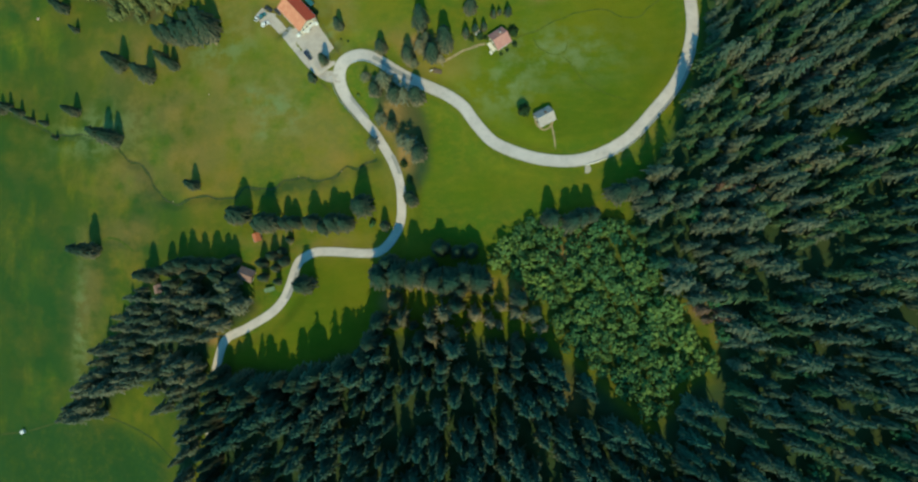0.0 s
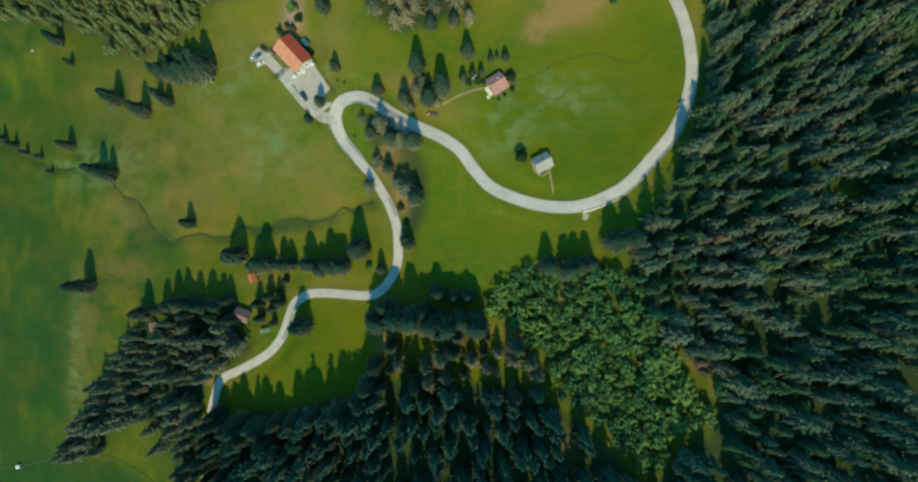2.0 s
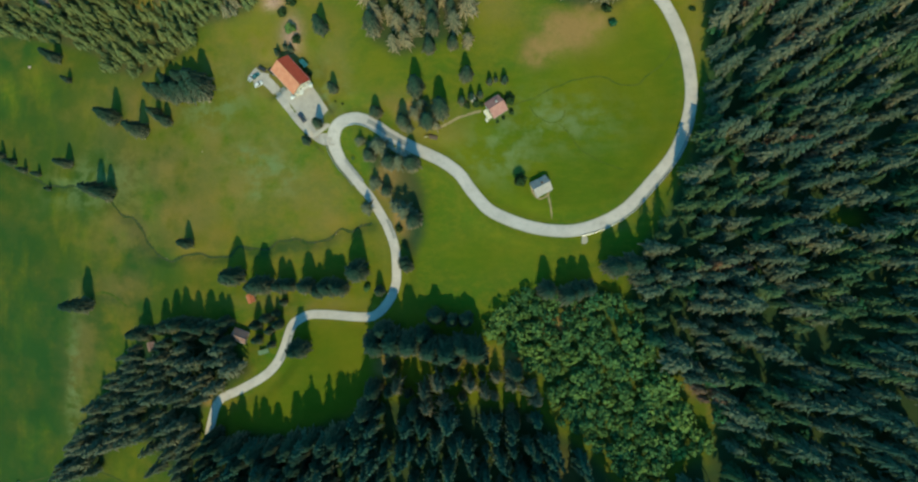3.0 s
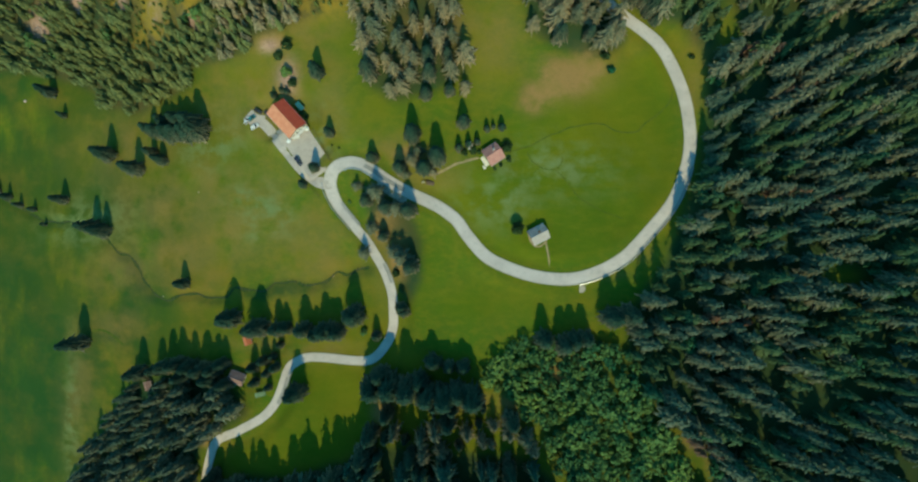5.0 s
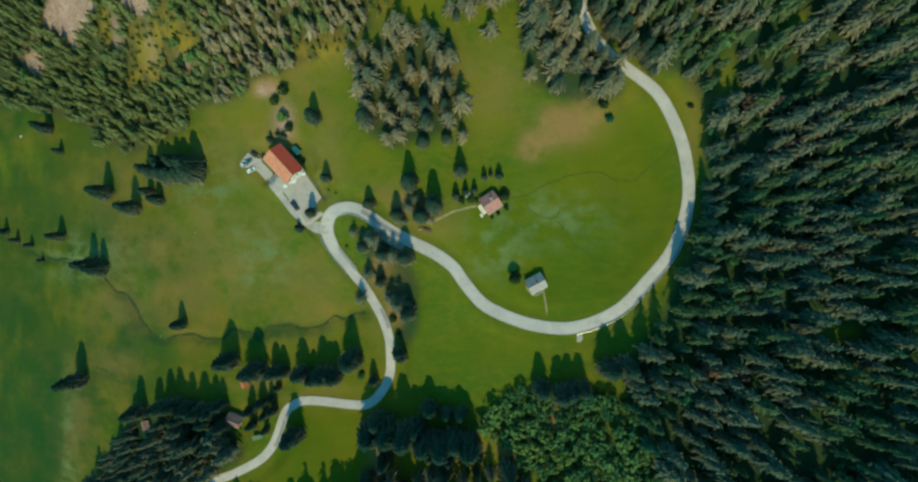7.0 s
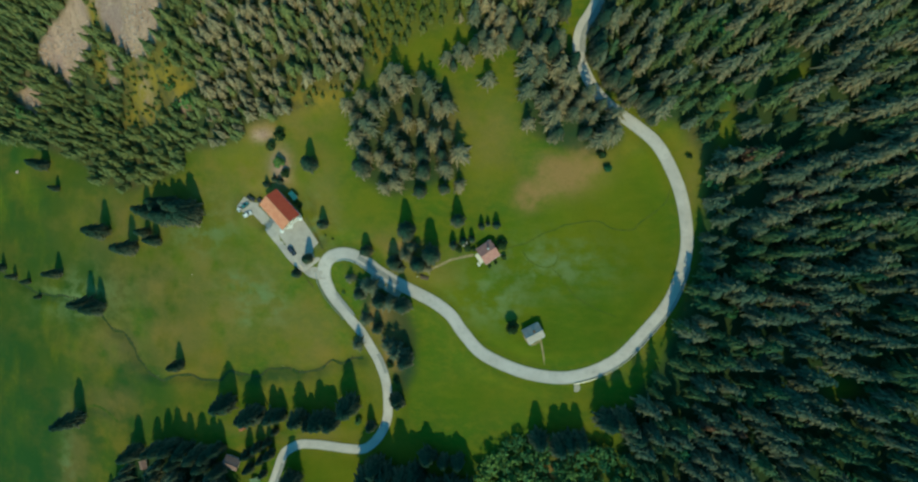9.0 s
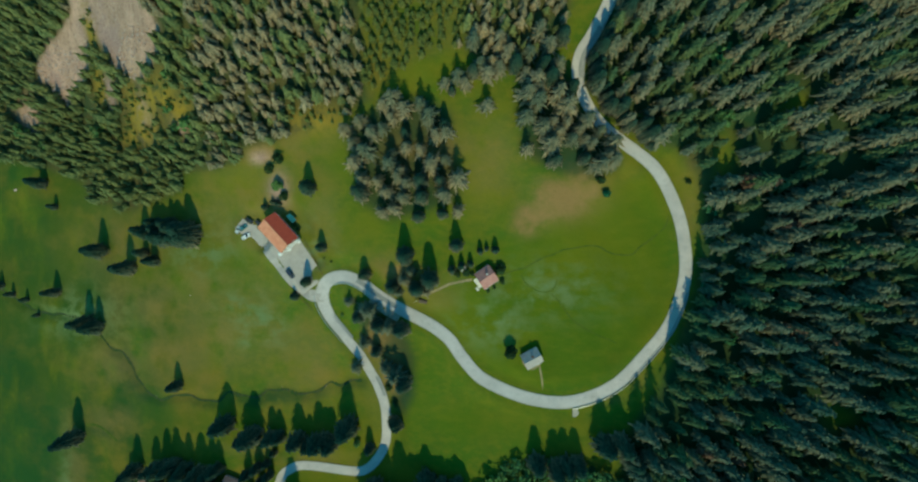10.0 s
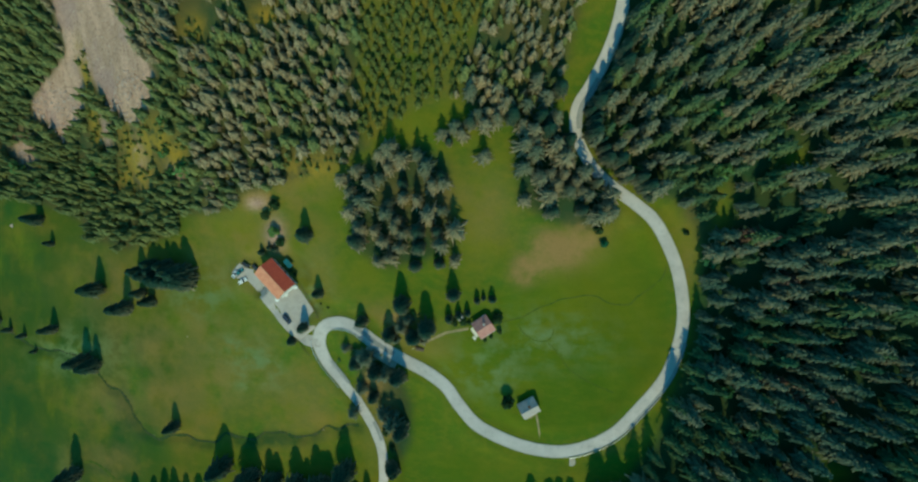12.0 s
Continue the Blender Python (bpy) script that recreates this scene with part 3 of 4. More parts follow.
def leafy_shape(seed, leaves, radius=0.42, low=0.15):
    """A broad-leaved crown one unit high: several uneven lobes of small leaf sprays."""
    rng = np.random.default_rng(seed)
    lobes = [(0, 0, 0.62, 0.34)] + [(radius * 0.62 * math.cos(a), radius * 0.62 * math.sin(a), rng.uniform(0.32, 0.68), rng.uniform(0.18, 0.30))
                                   for a in rng.random() * 6.28 + np.arange(6) * 6.283 / 6 + rng.uniform(-0.4, 0.4, 6)]
    verts, tris = [], []
    for _ in range(leaves):
        cx, cy, cz, r = lobes[rng.integers(len(lobes))]
        d = rng.normal(size=3)
        d /= np.linalg.norm(d)
        d[2] = abs(d[2]) if rng.random() < 0.75 else d[2]
        centre = np.array((cx, cy, cz)) + d * r * rng.uniform(0.75, 1.1)
        centre[2] = max(centre[2], low * rng.uniform(0.6, 1.2))
        up = d + rng.normal(scale=0.28, size=3)
        up /= np.linalg.norm(up)
        s = np.cross(up, rng.normal(size=3))
        s /= np.linalg.norm(s)
        q = np.cross(up, s)
        size = rng.uniform(0.07, 0.15)
        n = len(verts)
        verts += [centre - s * size, centre - q * size * 0.7 - up * 0.02, centre + s * size, centre + q * size * 0.8 - up * 0.03]
        tris += [(n, n + 1, n + 2), (n, n + 2, n + 3)]
    return np.array(verts), np.array(tris), np.ones(len(verts))


def trunk_shape(sides=6, top=0.9, radius=0.016):
    rings = ((0.0, 1.5), (0.04, 1.0), (0.5, 0.6), (top, 0.12))
    verts = [(radius * f * math.cos(6.283 * j / sides), radius * f * math.sin(6.283 * j / sides), z - 0.03 * (z == 0)) for z, f in rings for j in range(sides)]
    tris = []
    for k in range(len(rings) - 1):
        for j in range(sides):
            a, b = k * sides + j, k * sides + (j + 1) % sides
            tris += [(a, b, b + sides), (a, b + sides, a + sides)]
    return np.array(verts), np.array(tris)


def scatter(poly, spacing, seed, clear=(), keep=1.0, road_gap=6.0, thin=0.0):
    """Places in an outline at uneven, roughly equal distances, off the road and the clearings."""
    rng = np.random.default_rng(seed)
    p = np.array(poly)
    (x0, y0), (x1, y1) = p.min(0), p.max(0)
    xs, ys = np.meshgrid(np.arange(x0, x1, spacing), np.arange(y0, y1, spacing * 0.87))
    xs = xs + (np.arange(len(ys)) % 2)[:, None] * spacing / 2
    x, y = xs.ravel() + rng.uniform(-0.38, 0.38, xs.size) * spacing, ys.ravel() + rng.uniform(-0.38, 0.38, xs.size) * spacing
    patchy = 0.5 + 0.5 * np.sin(x / 7.3 + 1.7 * np.sin(y / 9.1)) * np.sin(y / 6.1 + 1.3 * np.sin(x / 11.7))
    ok = inside(poly, x, y) & (rng.random(x.size) < keep * (1 - thin * patchy))
    for cx, cy, rx, ry in clear:
        ok &= ((x - cx) / rx) ** 2 + ((y - cy) / ry) ** 2 > 1
    x, y = x[ok], y[ok]
    ok = nearest(ROAD, x, y)[0] > road_gap
    return x[ok], y[ok]


def wood(name, label, x, y, low, high, shapes, mat, seed, girth=1.0, tints=(0.0, 1.0), bright=0.2, sharp=1.5, dim=0.0):
    """Many trees in one mesh, each with its own size, turn and tint."""
    rng = np.random.default_rng(seed)
    z = ground(x, y)
    trunk_v, trunk_t = trunk_shape(4, 0.6, 0.014)
    all_v, all_t, all_tint, all_slot, n = [], [], [], [], 0
    patch = 0.5 + 0.5 * np.sin(x / 19.0 + 1.3 * np.sin(y / 23.0)) * np.sin(y / 15.0 + 0.8 * np.sin(x / 31.0))
    for k in range(len(x)):
        height = rng.uniform(low, high) * (0.9 + 0.2 * patch[k])
        wide = girth * height * rng.uniform(0.82, 1.2) + 0.6
        a = rng.random() * 6.28
        c, s = math.cos(a), math.sin(a)
        turn = np.array(((c * wide, s * wide, 0), (-s * wide, c * wide, 0), (rng.normal() * 0.02 * height, rng.normal() * 0.02 * height, height)))
        v, t, tip = shapes[rng.integers(len(shapes))]
        # Tints are painted brighter to the north, dimmer to the south.
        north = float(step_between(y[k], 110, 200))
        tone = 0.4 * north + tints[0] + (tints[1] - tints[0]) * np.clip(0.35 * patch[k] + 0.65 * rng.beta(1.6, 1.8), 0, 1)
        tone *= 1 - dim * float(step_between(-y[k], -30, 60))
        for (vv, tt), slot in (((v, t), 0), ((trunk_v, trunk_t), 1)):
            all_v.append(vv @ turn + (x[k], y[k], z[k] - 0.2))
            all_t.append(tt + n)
            # Tips painted sunlit, bough bases and core painted shaded.
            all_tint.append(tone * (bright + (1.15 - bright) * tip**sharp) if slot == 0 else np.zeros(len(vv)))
            all_slot.append(np.full(len(tt), slot))
            n += len(vv)
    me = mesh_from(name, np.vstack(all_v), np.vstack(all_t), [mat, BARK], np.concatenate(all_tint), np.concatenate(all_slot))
    return tagged(new(name, me), label, "woodland", kind="stuff")


FOREST_SHAPES = [conifer_shape(s, 12, 9, 0.20, 0.10, 0.8, 0.45, 0.17, 0.55, 0.95, 1) for s in range(11, 21)]
SLIM_SHAPES = [conifer_shape(s, 10, 8, 0.22, 0.1, 0.9, 0.4, 0.17, 0.6, 1.0, 0) for s in range(41, 47)]
GROVE_SHAPES = [conifer_shape(s, 17, 13, 0.23, 0.05, 0.72, 0.55, 0.07, 0.3, 0.5, 0) for s in range(21, 26)]
YOUNG_SHAPES = [conifer_shape(s, 9, 7, 0.26, 0.04) for s in range(31, 35)]
LEAFY_SHAPES = [leafy_shape(s, 110) for s in range(51, 56)]

ex, ey = scatter(EAST_WOOD, 7.2, 1, CLEARINGS, road_gap=3.8, thin=0.15)
green = np.sin(ex * 1.7 + ey * 0.9) + np.sin(ex / 13 + 2) * np.sin(ey / 17) > 0.25
wood("spruce_forest_east", "dense dark spruce forest with sunlit brownish tips above the road", ex[~green], ey[~green], 16, 28, FOREST_SHAPES, SPRUCE, 1, 0.82, (0.1, 0.85), 0.4, 1.3, 0.5)
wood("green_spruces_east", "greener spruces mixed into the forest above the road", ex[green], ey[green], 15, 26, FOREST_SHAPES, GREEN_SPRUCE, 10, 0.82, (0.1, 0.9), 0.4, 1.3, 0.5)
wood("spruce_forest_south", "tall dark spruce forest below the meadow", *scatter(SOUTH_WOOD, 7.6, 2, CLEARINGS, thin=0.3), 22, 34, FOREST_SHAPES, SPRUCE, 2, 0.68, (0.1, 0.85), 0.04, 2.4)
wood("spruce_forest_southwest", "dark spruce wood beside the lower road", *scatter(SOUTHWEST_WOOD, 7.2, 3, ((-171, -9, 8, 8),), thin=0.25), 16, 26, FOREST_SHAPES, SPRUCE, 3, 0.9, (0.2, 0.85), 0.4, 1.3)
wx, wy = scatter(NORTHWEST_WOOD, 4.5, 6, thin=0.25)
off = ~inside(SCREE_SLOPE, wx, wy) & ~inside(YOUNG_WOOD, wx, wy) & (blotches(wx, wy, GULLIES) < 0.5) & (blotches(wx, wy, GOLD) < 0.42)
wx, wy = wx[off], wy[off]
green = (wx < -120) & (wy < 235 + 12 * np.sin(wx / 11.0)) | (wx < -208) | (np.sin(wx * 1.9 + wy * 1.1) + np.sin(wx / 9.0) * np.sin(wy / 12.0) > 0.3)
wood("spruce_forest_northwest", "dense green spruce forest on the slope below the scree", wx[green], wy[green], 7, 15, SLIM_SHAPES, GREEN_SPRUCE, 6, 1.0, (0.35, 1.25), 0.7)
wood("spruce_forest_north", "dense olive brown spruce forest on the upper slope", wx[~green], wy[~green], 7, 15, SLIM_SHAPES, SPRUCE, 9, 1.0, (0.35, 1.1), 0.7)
gx, gy = scatter(NORTHWEST_WOOD, 4.2, 17, keep=0.75)
low = (blotches(gx, gy, GOLD) > 0.45) & ~inside(YOUNG_WOOD, gx, gy)
wood("clearing_saplings", "low yellowish spruce saplings on the clearings", gx[low], gy[low], 2, 5.5, YOUNG_SHAPES, YOUNG, 18, 1.0, (0.2, 1.0))
wood("young_spruce_stand", "bright young spruce plantation", *scatter(YOUNG_WOOD, 4.3, 7), 5.5, 8.5, YOUNG_SHAPES, YOUNG, 7, 1.0, (0.2, 1.0))
ux, uy = scatter(EAST_WOOD, 19.0, 61, keep=0.45)
vx, vy = scatter([(-270, 183), (-200, 190), (-120, 172), (-120, 205), (-150, 222), (-200, 212), (-260, 215)], 9.0, 63, keep=0.1)
ux, uy = np.r_[ux, vx], np.r_[uy, vy]
wood("leafy_undergrowth", "bright green broad-leaved saplings between the spruces", ux, uy, 6, 11, LEAFY_SHAPES, LEAVES, 62, 0.8, (0.0, 0.25))
wood("leafy_thicket", "bright green thicket of young broad-leaved trees", *scatter(LEAFY_WOOD, 4.4, 8), 3.5, 9.5, LEAFY_SHAPES, LEAVES, 8, 0.8, bright=0.4, sharp=1.2)

# Crown tints paint a sunlit fringe of low tips round a shaded, near-black inside.
SPRUCE_CROWNS = []
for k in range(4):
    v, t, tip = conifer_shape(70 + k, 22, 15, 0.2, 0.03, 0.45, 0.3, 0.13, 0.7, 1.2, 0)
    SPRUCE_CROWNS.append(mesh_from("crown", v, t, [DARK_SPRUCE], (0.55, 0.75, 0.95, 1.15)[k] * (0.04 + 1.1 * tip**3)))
# Grove crowns: the painted sun reaches further in from the tips.
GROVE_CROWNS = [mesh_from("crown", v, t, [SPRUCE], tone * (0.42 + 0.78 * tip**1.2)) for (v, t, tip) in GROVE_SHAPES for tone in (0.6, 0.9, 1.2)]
v, t = trunk_shape(8)
TRUNK = mesh_from("trunk", v, t, [BARK])


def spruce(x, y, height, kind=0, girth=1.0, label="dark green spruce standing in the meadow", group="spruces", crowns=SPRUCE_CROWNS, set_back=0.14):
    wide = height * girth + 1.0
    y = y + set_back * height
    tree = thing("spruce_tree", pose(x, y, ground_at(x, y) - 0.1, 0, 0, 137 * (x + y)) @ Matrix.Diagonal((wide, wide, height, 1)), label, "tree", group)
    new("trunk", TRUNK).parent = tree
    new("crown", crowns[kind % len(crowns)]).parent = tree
    return tree


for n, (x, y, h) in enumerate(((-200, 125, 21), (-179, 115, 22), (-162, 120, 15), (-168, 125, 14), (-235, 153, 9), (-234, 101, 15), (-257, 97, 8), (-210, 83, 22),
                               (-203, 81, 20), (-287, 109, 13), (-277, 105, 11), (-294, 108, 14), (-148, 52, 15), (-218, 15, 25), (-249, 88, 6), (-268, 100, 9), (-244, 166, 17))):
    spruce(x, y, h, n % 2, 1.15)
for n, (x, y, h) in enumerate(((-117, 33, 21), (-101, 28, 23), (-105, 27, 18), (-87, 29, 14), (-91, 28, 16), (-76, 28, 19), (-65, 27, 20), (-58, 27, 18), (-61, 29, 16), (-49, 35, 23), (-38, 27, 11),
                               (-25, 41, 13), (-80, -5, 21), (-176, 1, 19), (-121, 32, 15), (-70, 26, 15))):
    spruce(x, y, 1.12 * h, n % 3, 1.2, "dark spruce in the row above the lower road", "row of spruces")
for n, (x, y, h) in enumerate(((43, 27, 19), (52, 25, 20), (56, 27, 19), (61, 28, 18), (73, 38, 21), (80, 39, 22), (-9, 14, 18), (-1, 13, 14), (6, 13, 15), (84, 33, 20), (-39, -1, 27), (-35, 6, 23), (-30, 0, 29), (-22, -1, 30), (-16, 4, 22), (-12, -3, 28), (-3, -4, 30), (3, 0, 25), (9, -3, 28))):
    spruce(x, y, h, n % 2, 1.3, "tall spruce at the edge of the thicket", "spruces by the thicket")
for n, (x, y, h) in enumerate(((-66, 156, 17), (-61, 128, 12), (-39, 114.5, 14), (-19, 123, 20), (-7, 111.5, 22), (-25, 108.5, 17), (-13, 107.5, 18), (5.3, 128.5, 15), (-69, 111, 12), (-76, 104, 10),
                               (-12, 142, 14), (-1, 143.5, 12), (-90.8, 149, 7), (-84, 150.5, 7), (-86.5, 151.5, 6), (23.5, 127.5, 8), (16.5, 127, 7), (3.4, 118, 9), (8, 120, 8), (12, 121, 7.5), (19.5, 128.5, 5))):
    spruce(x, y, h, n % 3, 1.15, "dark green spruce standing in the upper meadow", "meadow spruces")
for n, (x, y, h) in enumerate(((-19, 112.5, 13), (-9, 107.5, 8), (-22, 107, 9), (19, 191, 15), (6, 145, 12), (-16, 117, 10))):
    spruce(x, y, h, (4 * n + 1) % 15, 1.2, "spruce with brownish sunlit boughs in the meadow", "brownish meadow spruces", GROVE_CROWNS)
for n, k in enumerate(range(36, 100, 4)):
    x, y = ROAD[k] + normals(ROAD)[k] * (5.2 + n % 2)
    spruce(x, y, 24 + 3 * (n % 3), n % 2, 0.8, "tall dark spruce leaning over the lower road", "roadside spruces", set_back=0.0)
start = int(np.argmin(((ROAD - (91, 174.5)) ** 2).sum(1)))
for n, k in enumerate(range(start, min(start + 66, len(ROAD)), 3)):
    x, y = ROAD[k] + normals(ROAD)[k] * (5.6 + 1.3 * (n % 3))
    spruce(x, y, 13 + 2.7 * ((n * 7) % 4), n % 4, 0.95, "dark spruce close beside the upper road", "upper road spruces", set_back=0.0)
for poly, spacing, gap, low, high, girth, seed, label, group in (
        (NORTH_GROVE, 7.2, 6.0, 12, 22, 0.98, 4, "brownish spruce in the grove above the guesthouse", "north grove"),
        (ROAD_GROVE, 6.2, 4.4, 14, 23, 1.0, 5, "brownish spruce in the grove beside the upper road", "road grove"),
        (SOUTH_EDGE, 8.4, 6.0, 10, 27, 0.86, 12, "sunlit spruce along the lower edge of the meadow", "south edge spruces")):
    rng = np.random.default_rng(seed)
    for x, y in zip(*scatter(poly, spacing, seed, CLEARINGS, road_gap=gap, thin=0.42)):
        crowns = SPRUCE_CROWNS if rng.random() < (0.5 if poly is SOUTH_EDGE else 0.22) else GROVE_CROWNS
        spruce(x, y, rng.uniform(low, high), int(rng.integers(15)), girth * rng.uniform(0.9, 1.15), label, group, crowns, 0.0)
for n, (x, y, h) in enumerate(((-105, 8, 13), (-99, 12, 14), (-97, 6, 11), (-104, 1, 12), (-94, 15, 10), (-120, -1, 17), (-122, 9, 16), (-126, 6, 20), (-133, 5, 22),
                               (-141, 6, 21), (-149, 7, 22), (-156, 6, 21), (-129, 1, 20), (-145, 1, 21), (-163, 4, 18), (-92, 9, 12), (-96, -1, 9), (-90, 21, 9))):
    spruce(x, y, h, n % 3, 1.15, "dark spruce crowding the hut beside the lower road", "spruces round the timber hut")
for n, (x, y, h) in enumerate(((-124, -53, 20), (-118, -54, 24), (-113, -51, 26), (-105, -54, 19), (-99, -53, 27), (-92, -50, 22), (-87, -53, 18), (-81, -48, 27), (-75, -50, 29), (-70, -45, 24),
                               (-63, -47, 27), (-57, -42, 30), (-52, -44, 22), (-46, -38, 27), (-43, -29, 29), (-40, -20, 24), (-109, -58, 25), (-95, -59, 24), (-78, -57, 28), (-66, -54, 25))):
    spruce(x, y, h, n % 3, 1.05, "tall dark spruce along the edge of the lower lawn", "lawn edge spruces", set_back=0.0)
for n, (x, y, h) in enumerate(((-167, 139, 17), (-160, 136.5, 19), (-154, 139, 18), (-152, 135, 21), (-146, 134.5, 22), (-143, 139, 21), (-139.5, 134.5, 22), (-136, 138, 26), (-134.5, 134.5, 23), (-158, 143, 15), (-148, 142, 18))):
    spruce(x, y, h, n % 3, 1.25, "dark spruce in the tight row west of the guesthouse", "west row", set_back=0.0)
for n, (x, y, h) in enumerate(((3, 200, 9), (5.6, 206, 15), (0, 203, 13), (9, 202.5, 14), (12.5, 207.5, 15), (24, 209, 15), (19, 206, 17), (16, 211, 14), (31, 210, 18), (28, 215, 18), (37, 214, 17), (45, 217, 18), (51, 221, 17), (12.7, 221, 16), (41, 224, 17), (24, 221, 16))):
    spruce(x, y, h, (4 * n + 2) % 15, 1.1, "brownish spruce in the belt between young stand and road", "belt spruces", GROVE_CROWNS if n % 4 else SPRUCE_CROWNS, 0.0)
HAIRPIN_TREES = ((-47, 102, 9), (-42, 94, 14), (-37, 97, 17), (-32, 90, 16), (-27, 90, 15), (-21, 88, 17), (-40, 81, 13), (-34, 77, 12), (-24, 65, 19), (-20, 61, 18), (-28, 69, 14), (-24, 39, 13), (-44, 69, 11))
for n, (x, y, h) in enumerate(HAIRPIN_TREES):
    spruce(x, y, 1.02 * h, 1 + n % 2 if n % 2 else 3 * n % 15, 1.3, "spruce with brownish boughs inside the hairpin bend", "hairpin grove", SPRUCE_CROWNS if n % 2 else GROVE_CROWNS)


# ---- scree and rocks ----
def rock_shape(seed):
    rng = np.random.default_rng(seed)
    bm = bmesh.new()
    bmesh.ops.create_icosphere(bm, subdivisions=1, radius=1.0)
    for v in bm.verts:
        v.co *= rng.uniform(0.7, 1.25)
    verts = np.array([v.co[:] for v in bm.verts]) * (1, rng.uniform(0.6, 1), rng.uniform(0.45, 0.8))
    tris = np.array([[v.index for v in f.verts] for f in bm.faces])
    bm.free()
    return verts, tris


ROCK_SHAPES = [rock_shape(s) for s in range(5)]


def rocks(name, label, x, y, low, high, seed, mat=ROCK):
    rng = np.random.default_rng(seed)
    z = ground(x, y)
    all_v, all_t, n = [], [], 0
    for k in range(len(x)):
        v, t = ROCK_SHAPES[rng.integers(5)]
        size = low + (high - low) * rng.random() ** 3
        a = rng.random() * 6.28
        c, s = math.cos(a), math.sin(a)
        all_v.append(v @ np.array(((c, s, 0), (-s, c, 0), (0, 0, 1))) * size + (x[k], y[k], z[k] + 0.15 * size))
        all_t.append(t + n)
        n += len(v)
    return tagged(new(name, mesh_from(name, np.vstack(all_v), np.vstack(all_t), [mat])), label, "rocks", kind="stuff")


sx, sy = scatter([(-242, 229), (-241, 237), (-225, 246), (-205, 236), (-190, 238), (-176, 226), (-160, 240), (-140, 234), (-143, 222), (-155, 214), (-175, 222), (-190, 240), (-208, 222), (-226, 212)], 1.5, 21, keep=0.8)
rocks("scree_boulders", "grey and pinkish boulders on the scree slope", sx, sy, 0.25, 1.3, 22)
sx, sy = scatter([(-192, 222), (-180, 224), (-178, 205), (-192, 204)], 2.2, 27, keep=0.7)
rocks("gully_stones", "pale stones in the grassy gully below the scree", sx, sy, 0.15, 0.7, 28)
sx, sy = scatter([(-215, 300), (-165, 300), (-160, 272), (-140, 236), (-175, 236), (-205, 256)], 4.0, 23, keep=0.5)
rocks("scree_stones", "pale stones scattered over the gravel slope", sx, sy, 0.15, 0.6, 24)
sx, sy = scatter([(-258, 212), (-250, 215), (-244, 200), (-252, 196)], 2.0, 25)
rocks("boulder_field", "pinkish grey boulder field between the trees", sx, sy, 0.4, 1.4, 26)

rng = np.random.default_rng(31)
bank = STREAM[4:200:9]
bank = bank + rng.normal(scale=1.3, size=bank.shape)
rocks("stream_stones", "small grey stones along the stream", bank[:, 0], bank[:, 1], 0.1, 0.4, 32)
STREAM_Z = ground(STREAM[:, 0], STREAM[:, 1])
DARK_GRASS = speckled("dark_grass", (0.030, 0.070, 0.014), (0.075, 0.085, 0.022), 0.25, 0.95)
tagged(ribbon("stream_bank", STREAM, STREAM_Z, -0.9, 0.7, 0.3, DARK_GRASS, 0.3, 0.9 + 0.4 * np.sin(np.arange(len(STREAM)) / 9.0) * np.sin(np.arange(len(STREAM)) / 3.7) + 0.35 * np.sin(np.arange(len(STREAM)) / 1.9)), "dark grass along the brook", "bank", kind="structure")
tagged(ribbon("stream", STREAM, STREAM_Z, -0.22, 0.22, 0.33, WATER, 0.3, 0.75 + 0.45 * np.sin(np.arange(len(STREAM)) / 3.1) * np.sin(np.arange(len(STREAM)) / 7.7)), "narrow dark brook winding down the meadow", "stream", kind="structure")


# ---- paths, yards and ditches ----
def path(name, points, half, mat, label, category, lift=0.05, depth=0.4):
    line = smooth_line(points, 1.0)
    return tagged(ribbon(name, line, ground(line[:, 0], line[:, 1]), -half, half, lift, mat, depth), label, category, kind="structure")


DITCH = speckled("damp_grass", (0.058, 0.098, 0.012), (0.100, 0.120, 0.016), 0.30, 0.95)
SOIL = speckled("trodden_soil", (0.34, 0.27, 0.15), (0.26, 0.21, 0.11), 0.5, 0.95, 4.0)
path("driveway", [(-105, 139), (-99, 138), (-92, 131), (-84.5, 122), (-77, 113), (-70.5, 107.5), (-66, 105.2), (-61, 105)], 2.5, PAVING, "pale paved driveway beside the guesthouse", "driveway", 0.12)
path("terrace", [(-79.8, 131.2), (-77.4, 127.7), (-72.9, 121.2), (-68.9, 115.2), (-65.5, 110.5)], 6.6, PAVING, "pale paved terrace in front of the guesthouse", "terrace", 0.3, 2.0)
path("forecourt", [(-89, 134), (-84, 127.5), (-78, 119.5), (-73, 113), (-68, 108.5), (-62, 107)], 2.4, PAVING, "pale paved forecourt between drive and terrace", "forecourt", 0.09)
path("parking", [(-106, 142), (-102, 139), (-97, 138)], 3.2, PAVING, "paved parking place beside the guesthouse", "parking", 0.16)
path("garden_path", [(44.3, 76.5), (45.2, 72), (46.3, 66), (47, 61.5)], 0.45, SOIL, "trodden path from the grey hut", "path")
path("garden_path", [(-8, 108), (-3, 110), (2, 112.5), (8, 114), (13, 115)], 0.6, SOIL, "trodden path to the brown-roofed hut", "path")
